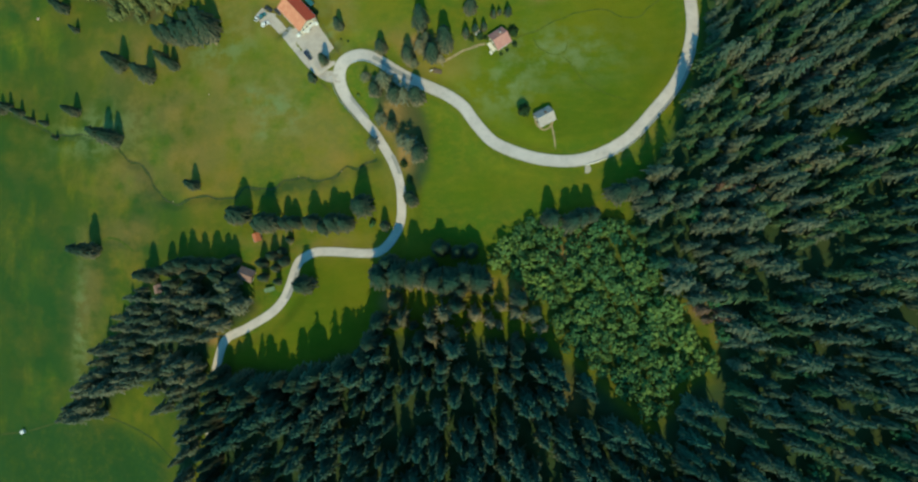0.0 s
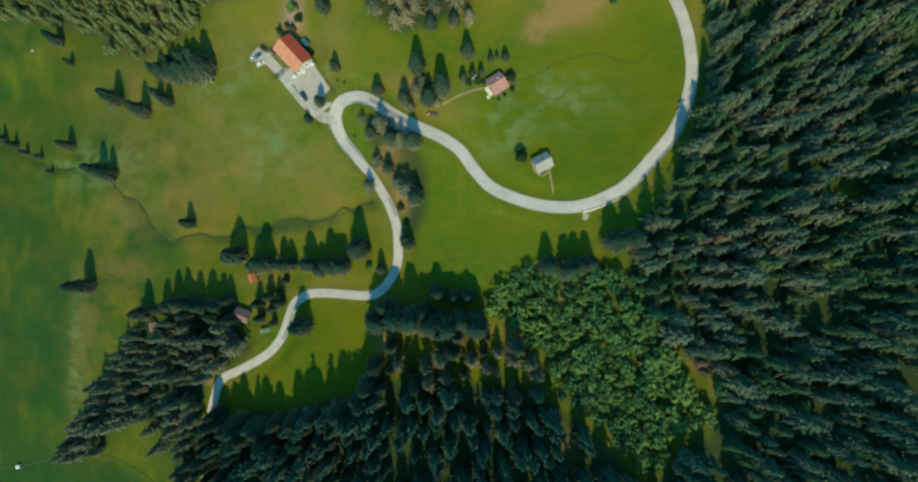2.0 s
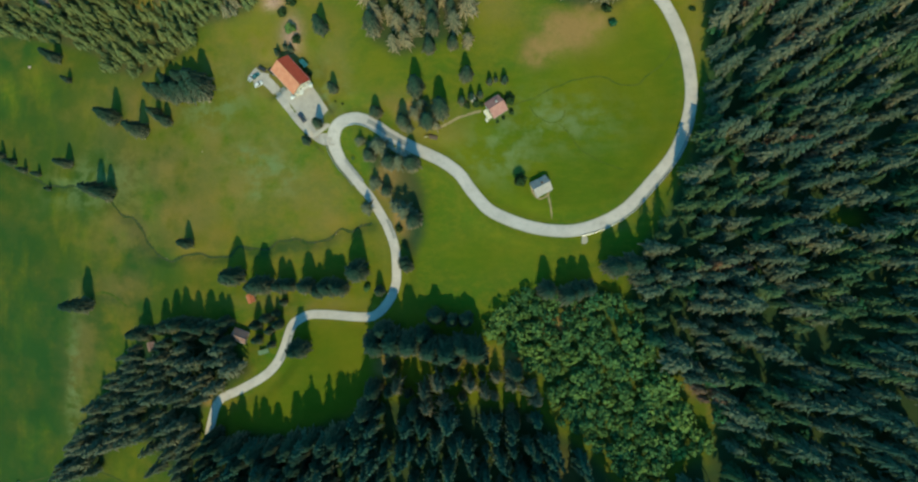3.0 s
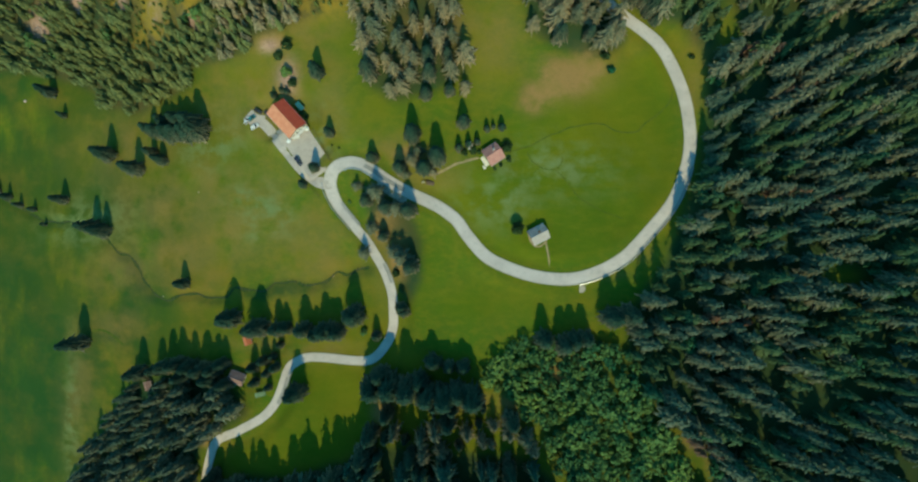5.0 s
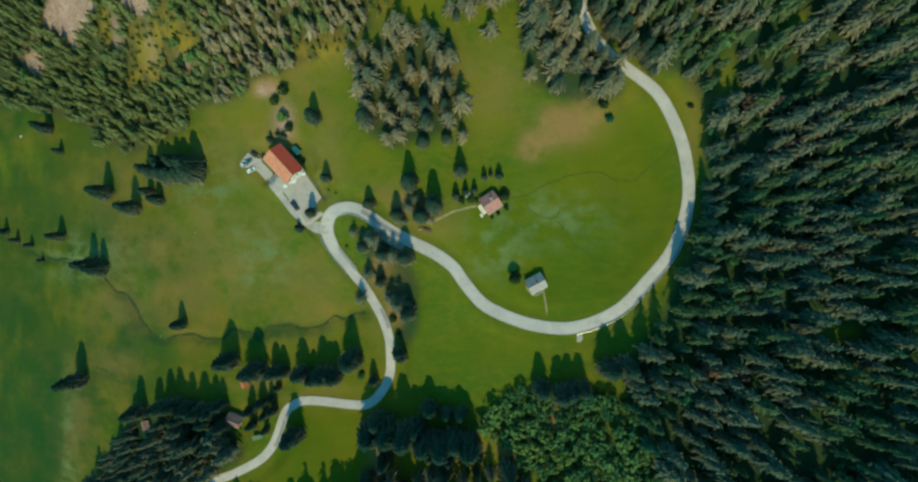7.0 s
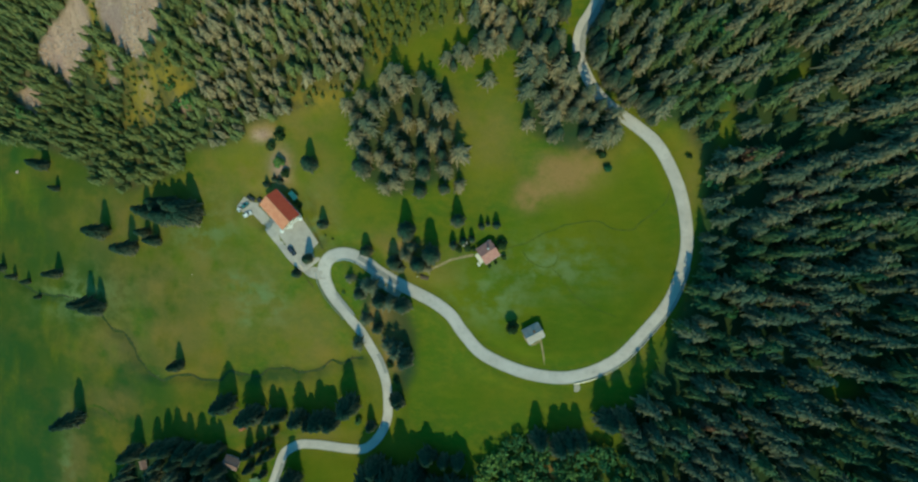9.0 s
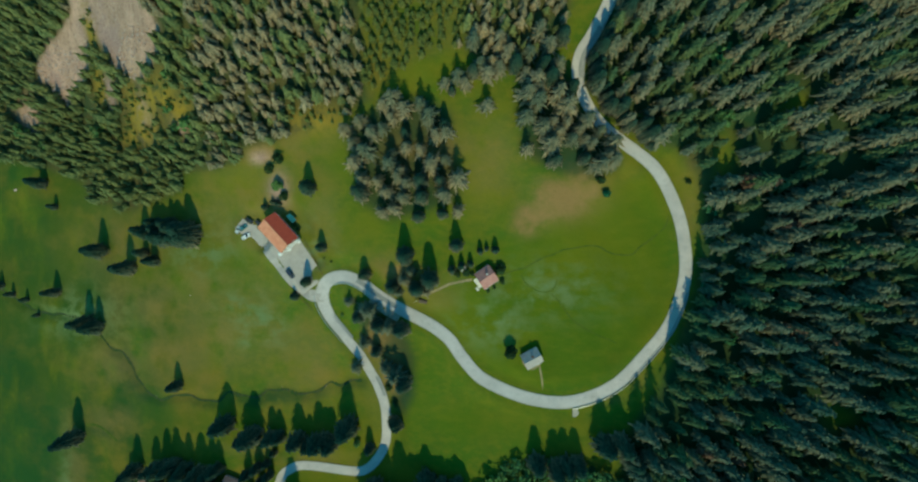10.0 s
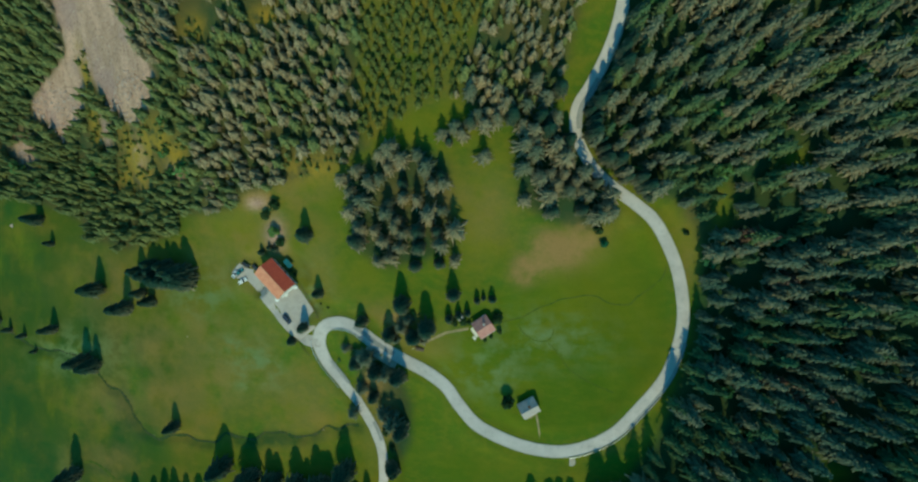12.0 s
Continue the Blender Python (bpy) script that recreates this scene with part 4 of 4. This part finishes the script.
path("farm_track", [(-310, -98), (-290, -95), (-268, -92), (-250, -87), (-234, -82), (-213, -79), (-196, -82), (-176, -89), (-160, -100)], 0.45, DARK_GRASS, "thin worn track across the lower meadow", "track")
path("lay_by", [(61.5, 55.5), (61.5, 51)], 1.6, GRAVEL, "small pale gravel lay-by beside the road", "lay-by", 0.1)
path("gravel_pull_in", [(-37, 104), (-31, 100.5), (-27, 98), (-22, 95.5)], 1.9, GRAVEL, "pale gravel strip below the bend", "verge", 0.1, 1.0)
path("drainage_ditch", [(26.8, 117.7), (34.3, 119.8), (37, 120.4), (41, 122.6), (46, 125.4), (50.5, 126.8), (55, 129), (58.6, 129.6), (66.7, 131), (72.2, 130.5), (76, 128.2), (80.3, 127), (86.9, 127.1), (90, 130.4), (93.3, 132.7), (98.4, 136.8), (101.2, 140.5), (102.3, 145.2)], 0.3, DITCH, "thin damp ditch across the meadow", "ditch")
path("drainage_ditch", [(35.7, 117.6), (38, 113.4), (41.3, 111), (45, 109.4), (49.4, 109.8), (51.8, 112.6), (52.6, 116)], 0.22, DITCH, "thin damp ditch across the meadow", "ditch")
path("drainage_ditch", [(49.4, 108.9), (53, 105.6), (56.3, 100.8), (60, 96.2), (63.1, 94.1), (69.8, 90.2), (80.3, 86)], 0.18, DITCH, "thin damp ditch across the meadow", "ditch")
path("brook_branch", [(-213, 25), (-206, 26), (-199, 24), (-190, 18)], 0.8, DITCH, "damp grassy furrow in the lower meadow", "ditch")


def road_strip(name, near_a, near_b, left, right, mat, label, lift=0.085):
    a = int(np.argmin(((ROAD - near_a) ** 2).sum(1)))
    b = int(np.argmin(((ROAD - near_b) ** 2).sum(1)))
    return tagged(ribbon(name, ROAD[a:b], ROAD_Z[a:b], left, right, lift, mat, 0.02), label, "road patch", kind="structure")


REPAIR = "darker repaired strip of asphalt on the road"
road_strip("asphalt_patch", (-32, 55), (-35, 66), 0.6, 2.6, PATCHED, REPAIR)
road_strip("asphalt_patch", (-47, 84), (-56, 97), 1.6, 3.2, PATCHED, REPAIR)
road_strip("asphalt_patch", (84, 71), (108, 112), 1.8, 3.3, PATCHED, REPAIR)
road_strip("asphalt_patch", (-93, -9), (-86, 6), 0.5, 2.6, PATCHED, REPAIR)
road_strip("asphalt_patch", (-44, 113), (-22, 101), -1.2, 1.0, PATCHED, REPAIR)
road_strip("asphalt_patch", (61, 206), (66, 230), 0.5, 3.2, PATCHED, REPAIR)


for a, b in ((-ROAD_HALF + 0.15, -ROAD_HALF + 0.35), (ROAD_HALF - 0.35, ROAD_HALF - 0.15)):
    tagged(ribbon("edge_line", ROAD, ROAD_Z, a, b, 0.095, CONCRETE, 0.02, BROAD), "worn pale line along the road's edge", "road marking", kind="structure")


def guard_rail(near_a, near_b, offset, label):
    a = int(np.argmin(((ROAD - near_a) ** 2).sum(1)))
    b = int(np.argmin(((ROAD - near_b) ** 2).sum(1)))
    line = ROAD[a:b] + normals(ROAD)[a:b] * (offset * BROAD[a:b])[:, None]
    z = ROAD_Z[a:b]
    rail = thing("guard_rail", Matrix(), label, "guard rail", "guard rails")
    profile = ((-0.12, 0.45), (0.1, 0.52), (-0.02, 0.62), (0.1, 0.72), (-0.12, 0.8), (-0.16, 0.62))
    side = normals(line)
    rows = np.stack([np.c_[line + side * o, z + h] for o, h in profile], 1).reshape(-1, 3)
    k, quads = len(profile), []
    for n in range(len(line) - 1):
        for j in range(k):
            quads.append((n * k + j, (n + 1) * k + j, (n + 1) * k + (j + 1) % k, n * k + (j + 1) % k))
    beam = new("beam", mesh_from("beam", rows, quads, [STEEL]))
    beam.parent = rail
    bm = box(bmesh.new(), (0.12, 0.16, 1.3), bevel=0.02)
    post = part("post", bm, STEEL, rail)
    for n in range(0, len(line), 3):
        ob = post if n == 0 else new("post", post.data)
        ob.parent = rail
        ob.location = (*line[n] + side[n] * -0.22, z[n] + 0.1)
    return rail


guard_rail((-56, 114.5), (-27, 103.5), ROAD_HALF + 0.5, "pale galvanised guard rail on the outer side of the bend")
guard_rail((-48, 85), (-61, 107), -ROAD_HALF - 0.9, "pale galvanised guard rail above the meadow")
guard_rail((60, 58.5), (98, 89), ROAD_HALF + 0.6, "pale galvanised guard rail under the forest edge")
guard_rail((63, 224), (76, 257), ROAD_HALF + 0.6, "pale galvanised guard rail along the upper road")


# ---- houses ----
def window(parent, m, wide=1.0, high=1.2):
    win = part("window", box(bmesh.new(), (wide + 0.24, 0.10, high + 0.24), m, 0.02), WHITE_PAINT, parent)
    part("pane", box(bmesh.new(), (wide, 0.12, high), m), GLASS, win)
    part("sill", box(bmesh.new(), (wide + 0.4, 0.3, 0.08), m @ pose(0, -0.08, -high / 2 - 0.16)), CONCRETE, win)
    return win


def house(name, m, label, long, wide, eave, ridge, over, wall_mat, roof_mat, roof_label, rows, chimneys=(), category="house", gable_mat=None, roof_far=None):
    """A gabled house with its ridge along its own y. rows: heights of the rows of windows."""
    home = thing(name, m, label, category)
    hx, hy = wide / 2, long / 2
    pitch = (ridge - eave) / hx
    for s in (-1, 1):
        part("wall", box(bmesh.new(), (0.35, long - 0.7, eave + 3), pose(s * (hx - 0.175), 0, eave / 2 - 1.5)), wall_mat, home)
        outline = [(-hx, -3), (hx, -3), (hx, eave), (0, ridge), (-hx, eave)]
        part("gable_wall", prism(bmesh.new(), outline, s * hy - 0.175 * s - 0.175, s * hy - 0.175 * s + 0.175), gable_mat or wall_mat, home)
        run = hx + over
        slope = part("roof_slope", prism(bmesh.new(), [(0.0, ridge + 0.12), (s * run, ridge + 0.12 - run * pitch), (s * run, ridge + 0.36 - run * pitch), (0.0, ridge + 0.38)], -hy - over, hy + over), roof_mat if s < 0 or not roof_far else roof_far, home, roof_label)
        part("gutter", box(bmesh.new(), (0.14, long + 2 * over, 0.12), pose(s * (run + 0.07), 0, ridge + 0.13 - run * pitch), 0.03), STEEL, slope)
        part("barge_board", box(bmesh.new(), (math.hypot(run, run * pitch), 0.06, 0.28), pose(s * run / 2, -hy - over - 0.03, ridge + 0.2 - run * pitch / 2, 0, s * math.degrees(math.atan(pitch)), 0)), TIMBER, slope)
        for z in rows:
            for y in np.arange(-hy + 1.8, hy - 1.2, 2.9):
                window(home, pose(s * hx, y, z, 0, 0, 90 * s))
            if z < eave:
                for x in np.arange(-hx + 1.8, hx - 1.2, 2.4):
                    window(home, pose(x, s * hy, z, 0, 0, 0 if s < 0 else 180))
    part("ridge_cap", prism(bmesh.new(), [(-0.3, ridge + 0.26), (0.3, ridge + 0.26), (0.12, ridge + 0.47), (-0.12, ridge + 0.47)], -hy - over, hy + over), roof_mat, home)
    door = part("door", box(bmesh.new(), (1.1, 0.14, 2.1), pose(0.2, -hy - 0.03, 1.05), 0.02), TIMBER, home, "dark wooden door")
    part("door_handle", box(bmesh.new(), (0.14, 0.06, 0.04), pose(0.6, -hy - 0.13, 1.05), 0.01), STEEL, door)
    for x, y in chimneys:
        top = ridge + 0.6
        stack = part("chimney", box(bmesh.new(), (0.7, 0.7, 2.4), pose(x, y, top - 1.2), 0.03), TERRACOTTA if roof_mat is BROWN_TILE else TIMBER, home)
        part("chimney_cap", box(bmesh.new(), (0.95, 0.95, 0.12), pose(x, y, top + 0.06), 0.02), CONCRETE if roof_mat is BROWN_TILE else TIMBER, stack)
    return home


def stand(x, y, turn=0.0, lift=0.0):
    return pose(x, y, ground_at(x, y) + lift, 0, 0, turn)


guesthouse = house("guesthouse", stand(-82.7, 137.0, 43), "large cream guesthouse with a tiled roof, salmon on the sunlit slope, red on the shaded", 16.2, 10.4, 6.0, 8.9, 0.55,
                   PLASTER, SUNLIT_ORANGE_TILE, "clay tile roof slope", (1.6, 4.3), roof_far=SHADED_RED_TILE)
balcony = part("balcony", box(bmesh.new(), (8.4, 1.4, 0.18), pose(0, -8.7, 3.0), 0.03), WHITE_PAINT, guesthouse, "white balcony on the front gable")
for x in np.arange(-4.1, 4.2, 0.41):
    part("baluster", box(bmesh.new(), (0.08, 0.06, 0.95), pose(x, -9.3, 3.55)), WHITE_PAINT, balcony)
part("handrail", box(bmesh.new(), (8.4, 0.1, 0.1), pose(0, -9.3, 4.05), 0.02), WHITE_PAINT, balcony)
house("brown_roofed_hut", stand(19.5, 116.2, -56), "small pale hut with a brown tiled roof in the meadow", 6.9, 7.4, 3.2, 5.6, 0.6,
                  PLASTER, BROWN_TILE, "brown tile roof slope", (1.5,), ((-1.2, 0.8),), "hut")
house("grey_roofed_hut", stand(40.8, 78.6, -62), "small white hut with a grey slate roof in the meadow", 7.6, 6.6, 3.1, 5.9, 0.5,
                 PLASTER, GREY_SLATE, "grey slate roof slope", (1.5,), ((-1.2, 0.5),), "hut")
house("timber_hut", stand(-114.5, 4, 70), "brown timber hut half hidden under spruces", 7.2, 5.6, 2.8, 5.0, 0.5, PALE_TIMBER, WEATHERED_TILE, "brown tile roof slope", (1.4,), category="hut")
house("orange_shed", stand(-109, 24, 20), "small shed with a bright terracotta roof among trees", 4.2, 3.4, 2.0, 3.2, 0.3, PALE_TIMBER, TERRACOTTA, "terracotta roof slope", (), category="shed")
house("pink_shed", stand(-172, -4, 15), "tiny weathered shed with a pinkish roof at the wood's edge", 4.4, 3.4, 2.0, 3.2, 0.3, PALE_TIMBER, WEATHERED_TILE, "faded pink-brown roof slope", (), category="shed")


# ---- vehicles ----
def car_paint(name, colour):
    mat, nodes, links, shader = material(name, colour, 0.3)
    shader.inputs["Coat Weight"].default_value = 0.6
    dust = noise_node(nodes, links, 1.5, 4.0)
    links.new(mix(nodes, links, times(nodes, links, ramp(nodes, links, dust, 0.4, 0.7), 0.25), colour, (0.3, 0.27, 0.22)), shader.inputs["Base Color"])
    return mat


def car(m, paint, label, long=4.4, wide=1.8, high=1.5):
    vehicle = thing("car", m, label, "car", "parked cars")
    l = long / 2
    low = [(-l, 0.35), (-l, 0.75), (-l + 0.15, 0.95), (-l + 1.0, 1.0), (l - 1.3, 1.0), (l - 0.2, 0.85), (l, 0.65), (l, 0.35)]
    part("body", prism(bmesh.new(), low, -wide / 2, wide / 2), paint, vehicle)
    cabin = [(-l + 0.35, 0.99), (-l + 0.75, high), (l - 2.1, high), (l - 1.25, 0.99)]
    part("windows", prism(bmesh.new(), cabin, -wide / 2 + 0.12, wide / 2 - 0.12), GLASS, vehicle, "dark glass")
    part("roof", box(bmesh.new(), (long - 2.75, wide - 0.2, 0.07), pose(-0.65, 0, high + 0.02), 0.03), paint, vehicle)
    for y in (-0.62, 0.62):
        part("headlight", box(bmesh.new(), (0.1, 0.34, 0.14), pose(l - 0.02, y, 0.68), 0.02), WHITE_PAINT, vehicle, "clear headlight")
    for x in (-l + 0.85, l - 0.85):
        for y in (-wide / 2 + 0.08, wide / 2 - 0.08):
            bm = bmesh.new()
            bmesh.ops.create_cone(bm, cap_ends=True, segments=14, radius1=0.33, radius2=0.33, depth=0.22, matrix=pose(x, y, 0.33, 90))
            wheel = part("wheel", bm, RUBBER, vehicle)
            bm = bmesh.new()
            bmesh.ops.create_cone(bm, cap_ends=True, segments=10, radius1=0.2, radius2=0.2, depth=0.24, matrix=pose(x, y, 0.33, 90))
            part("rim", bm, STEEL, wheel)
    return vehicle


car(stand(-100.5, 143.5, -30, 0.1), car_paint("black_paint", (0.02, 0.022, 0.025)), "black car parked beside the guesthouse")
car(stand(-103.5, 139.8, 40, 0.1), car_paint("teal_paint", (0.03, 0.16, 0.18)), "dark teal car parked beside the guesthouse")
car(stand(-102, 135.3, 30, 0.1), car_paint("white_car_paint", (0.75, 0.75, 0.74)), "white car parked at the edge of the driveway", 4.6, 1.8, 1.55)
car(stand(-106, 138.6, 60, 0.1), car_paint("silver_paint", (0.55, 0.57, 0.58)), "silver car parked at the edge of the driveway", 4.0)
car(stand(-95.5, 142, -45, 0.1), car_paint("charcoal_paint", (0.03, 0.03, 0.035)), "charcoal car parked against the guesthouse")
car(stand(-78, 116.6, -52, 0.15), car_paint("navy_paint", (0.02, 0.03, 0.06)), "long dark blue van parked on the terrace edge", 5.4, 2.0, 2.0)


# ---- small things ----
def shrub(x, y, height, kind, label="dark green garden shrub beside the hut", group="shrubs", wide=1.1, mat=None):
    v, t, tip = leafy_shape(80 + kind, 260)
    tree = thing("shrub", pose(x, y, ground_at(x, y) - 0.05, 0, 0, 77 * kind) @ Matrix.Diagonal((height * wide, height * wide, height, 1)), label, "shrub", group)
    new("crown", mesh_from("crown", v, t, [mat or DARK_LEAVES], np.full(len(v), (kind % 5) / 5))).parent = tree
    tv, tt = trunk_shape(6, 0.6, 0.03)
    new("trunk", mesh_from("trunk", tv, tt, [BARK])).parent = tree
    return tree


DARK_LEAVES = needle_material("dark_leaves", (0.05, 0.085, 0.025), (0.025, 0.055, 0.018))
shrub(31, 81.5, 8.5, 0, "dark round leafy tree beside the grey hut", "garden trees", 0.75)
for n, (x, y, h) in enumerate(((26, 120, 5), (10, 118, 3.5), (6, 117.5, 3), (27, 114, 2.5), (20.3, 109.6, 1.6), (23.2, 111.4, 1.8), (13, 117.6, 2.2))):
    shrub(x, y, h, n)
for n, (x, y, h) in enumerate(((-87, 168, 5), (-83, 160, 6), (-82, 173, 6), (-80, 155, 5), (-45, 30, 4), (-28, 60, 4), (-25, 52, 3.5), (74, 155, 4), (71, 161, 4.5), (110, 160, 3), (-52, 96, 2), (-76.4, 141.2, 2.5), (-74, 139.2, 2.2), (-78.5, 143.6, 2.2), (-56.7, 122.8, 1.4), (-60.7, 124.6, 1.2))):
    shrub(x, y, h, n + 3, "leafy bush at the meadow's edge", "meadow bushes", 1.0, LEAVES if n % 3 == 1 else None)


def parasol(x, y):
    m = stand(x, y, 20 * x, 0.3)
    ob = thing("parasol", m, "white parasol on the guesthouse terrace", "parasol", "terrace parasols")
    bm = bmesh.new()
    bmesh.ops.create_cone(bm, cap_ends=False, segments=8, radius1=1.2, radius2=0.05, depth=0.55, matrix=pose(0, 0, 2.5))
    bmesh.ops.solidify(bm, geom=bm.faces[:], thickness=0.03)
    part("canopy", bm, WHITE_PAINT, ob)
    bm = bmesh.new()
    bmesh.ops.create_cone(bm, cap_ends=True, segments=8, radius1=0.04, radius2=0.04, depth=2.5, matrix=pose(0, 0, 1.25))
    part("pole", bm, STEEL, ob)
    part("base", box(bmesh.new(), (0.6, 0.6, 0.12), pose(0, 0, 0.06), 0.03), CONCRETE, ob)


for x, y in ((-82.5, 126.6), (-78.0, 129.0), (-73.5, 132.8)):
    parasol(x, y)

lean_to = thing("lean_to", stand(-77.2, 144.6, 43), "low teal-roofed lean-to behind the guesthouse", "shed")
part("roof_sheet", prism(bmesh.new(), [(-1.4, 2.7), (1.0, 2.2), (1.0, 2.28), (-1.4, 2.78)], -2.4, 2.4), TEAL, lean_to)
for x, h in ((-1.2, 2.62), (0.8, 2.22)):
    for y in (-2.2, 0.0, 2.2):
        part("post", box(bmesh.new(), (0.14, 0.14, h + 0.6), pose(x, y, h / 2 - 0.3), 0.01), TIMBER, lean_to)


def fence(points, label, spacing=2.0, high=1.1):
    line = smooth_line(points, spacing)
    z = ground(line[:, 0], line[:, 1])
    ob = thing("fence", Matrix(), label, "fence", "fences")
    post = part("post", box(bmesh.new(), (0.14, 0.14, high + 0.8), bevel=0.02), TIMBER, ob)
    for n, (x, y) in enumerate(line):
        p = post if n == 0 else new("post", post.data)
        p.parent = ob
        p.location = (x, y, z[n] + high / 2 - 0.3)
    for h in (0.5, 0.95):
        for n in range(len(line) - 1):
            a, b = Vector((*line[n], z[n] + h)), Vector((*line[n + 1], z[n + 1] + h))
            bm = box(bmesh.new(), ((b - a).length, 0.06, 0.12), Matrix.Translation((a + b) / 2) @ (b - a).to_track_quat("X", "Z").to_matrix().to_4x4())
            part("rail", bm, TIMBER, ob)


fence([(-71.5, 133.5), (-68, 128), (-63, 119), (-61, 116)], "dark timber fence along the terrace")
fence([(-84, 118), (-80, 112), (-73, 104), (-66, 98)], "dark timber fence along the driveway")

tank = thing("water_tank", stand(-267, -91.5, 15), "white plastic water tank beside the dirt track", "tank")
part("body", box(bmesh.new(), (2.2, 2.2, 2.0), pose(0, 0, 1.1), 0.25), WHITE_PAINT, tank)
part("lid", box(bmesh.new(), (0.7, 0.7, 0.16), pose(0, 0, 2.16), 0.05), WHITE_PAINT, tank)
part("pallet", box(bmesh.new(), (2.3, 2.3, 0.16), pose(0, 0, 0.04)), PALE_TIMBER, tank)

stack = thing("covered_wood_stack", stand(-101, -4, 15), "pale green tarpaulin over a long wood stack", "wood stack")
part("logs", box(bmesh.new(), (5.4, 1.8, 1.5), pose(0, 0, 0.7), 0.15), BARK, stack)
part("tarpaulin", prism(bmesh.new(), [(-2.9, 1.2), (-2.6, 1.55), (0, 1.75), (2.6, 1.55), (2.9, 1.2), (2.6, 1.47), (0, 1.66), (-2.6, 1.47)], -1.2, 1.2),
     speckled("pale_green_tarpaulin", (0.16, 0.24, 0.13), (0.12, 0.19, 0.10), 0.8, 0.6), stack)

sign = thing("road_sign", stand(-13.8, 104.3, 25), "white board on two posts beside the road", "sign")
part("board", box(bmesh.new(), (1.8, 0.08, 1.2), pose(0, 0, 1.9), 0.02), WHITE_PAINT, sign)
for x in (-0.7, 0.7):
    part("post", box(bmesh.new(), (0.1, 0.1, 2.9), pose(x, 0.1, 1.1)), PALE_TIMBER, sign)
pile = thing("log_pile", stand(-10.5, 104.2, -12), "dark stack of logs beside the road", "logs")
for r, (count, z) in enumerate(((4, 0.3), (3, 0.82), (2, 1.34))):
    for k in range(count):
        bm = bmesh.new()
        bmesh.ops.create_cone(bm, cap_ends=True, segments=10, radius1=0.3, radius2=0.27, depth=4.2, matrix=pose(0, (k - (count - 1) / 2) * 0.6, z, 0, 90))
        part("log", bm, BARK, pile)

bm = box(bmesh.new(), (5.0, 2.0, 0.7), pose(0, 0.2, -0.2), 0.04)
patio = part("patio", box(bm, (1.8, 1.2, 0.7), pose(2.2, -1.6, -0.24), 0.04), PLASTER)
patio.matrix_world = stand(15.5, 113.2, -56, 0.06)
tagged(patio, "pale concrete patio beside the brown-roofed hut", "patio", kind="structure")
path("hut_apron", [(36.4, 79.6), (37.6, 75.2), (41, 73), (44.4, 75.2), (45.6, 79)], 0.4, SOIL, "trodden earth round the grey-roofed hut", "path", 0.07)
white_shed = thing("garden_shed", stand(8.5, 120.5, 25), "small white garden shed behind the hut", "shed")
part("body", box(bmesh.new(), (2.2, 2.8, 2.6), pose(0, 0, 0.9), 0.03), WHITE_PAINT, white_shed)
part("roof", box(bmesh.new(), (2.6, 3.2, 0.14), pose(0, 0, 2.28, 0, 6), 0.03), CONCRETE, white_shed)

dead = [scatter([(a - 7, b - 3), (a + 7, b - 2), (a + 6, b + 4), (a - 6, b + 3)], 4.2, 40 + n) for n, (a, b) in enumerate(((150, 142), (134, 160), (145, 95), (118, 42), (112, -14), (155, 90)))]
wood("dead_spruces", "rust brown dead spruces among the living forest", np.concatenate([d[0] for d in dead]), np.concatenate([d[1] for d in dead]), 9, 15, FOREST_SHAPES, DEADWOOD, 41)

# ---- loose boulders and bushes in the meadows ----
for n, (x, y, size) in enumerate(((-265, 165, 1.1), (-139, 104, 0.45))):
    v, t = ROCK_SHAPES[n % 5]
    ob = new("boulder", mesh_from("boulder", v * size, t, [ROCK]))
    ob.location = (x, y, ground_at(x, y) + 0.2 * size)
    tagged(ob, "pale boulder lying in the meadow grass", "boulder", "meadow boulders")
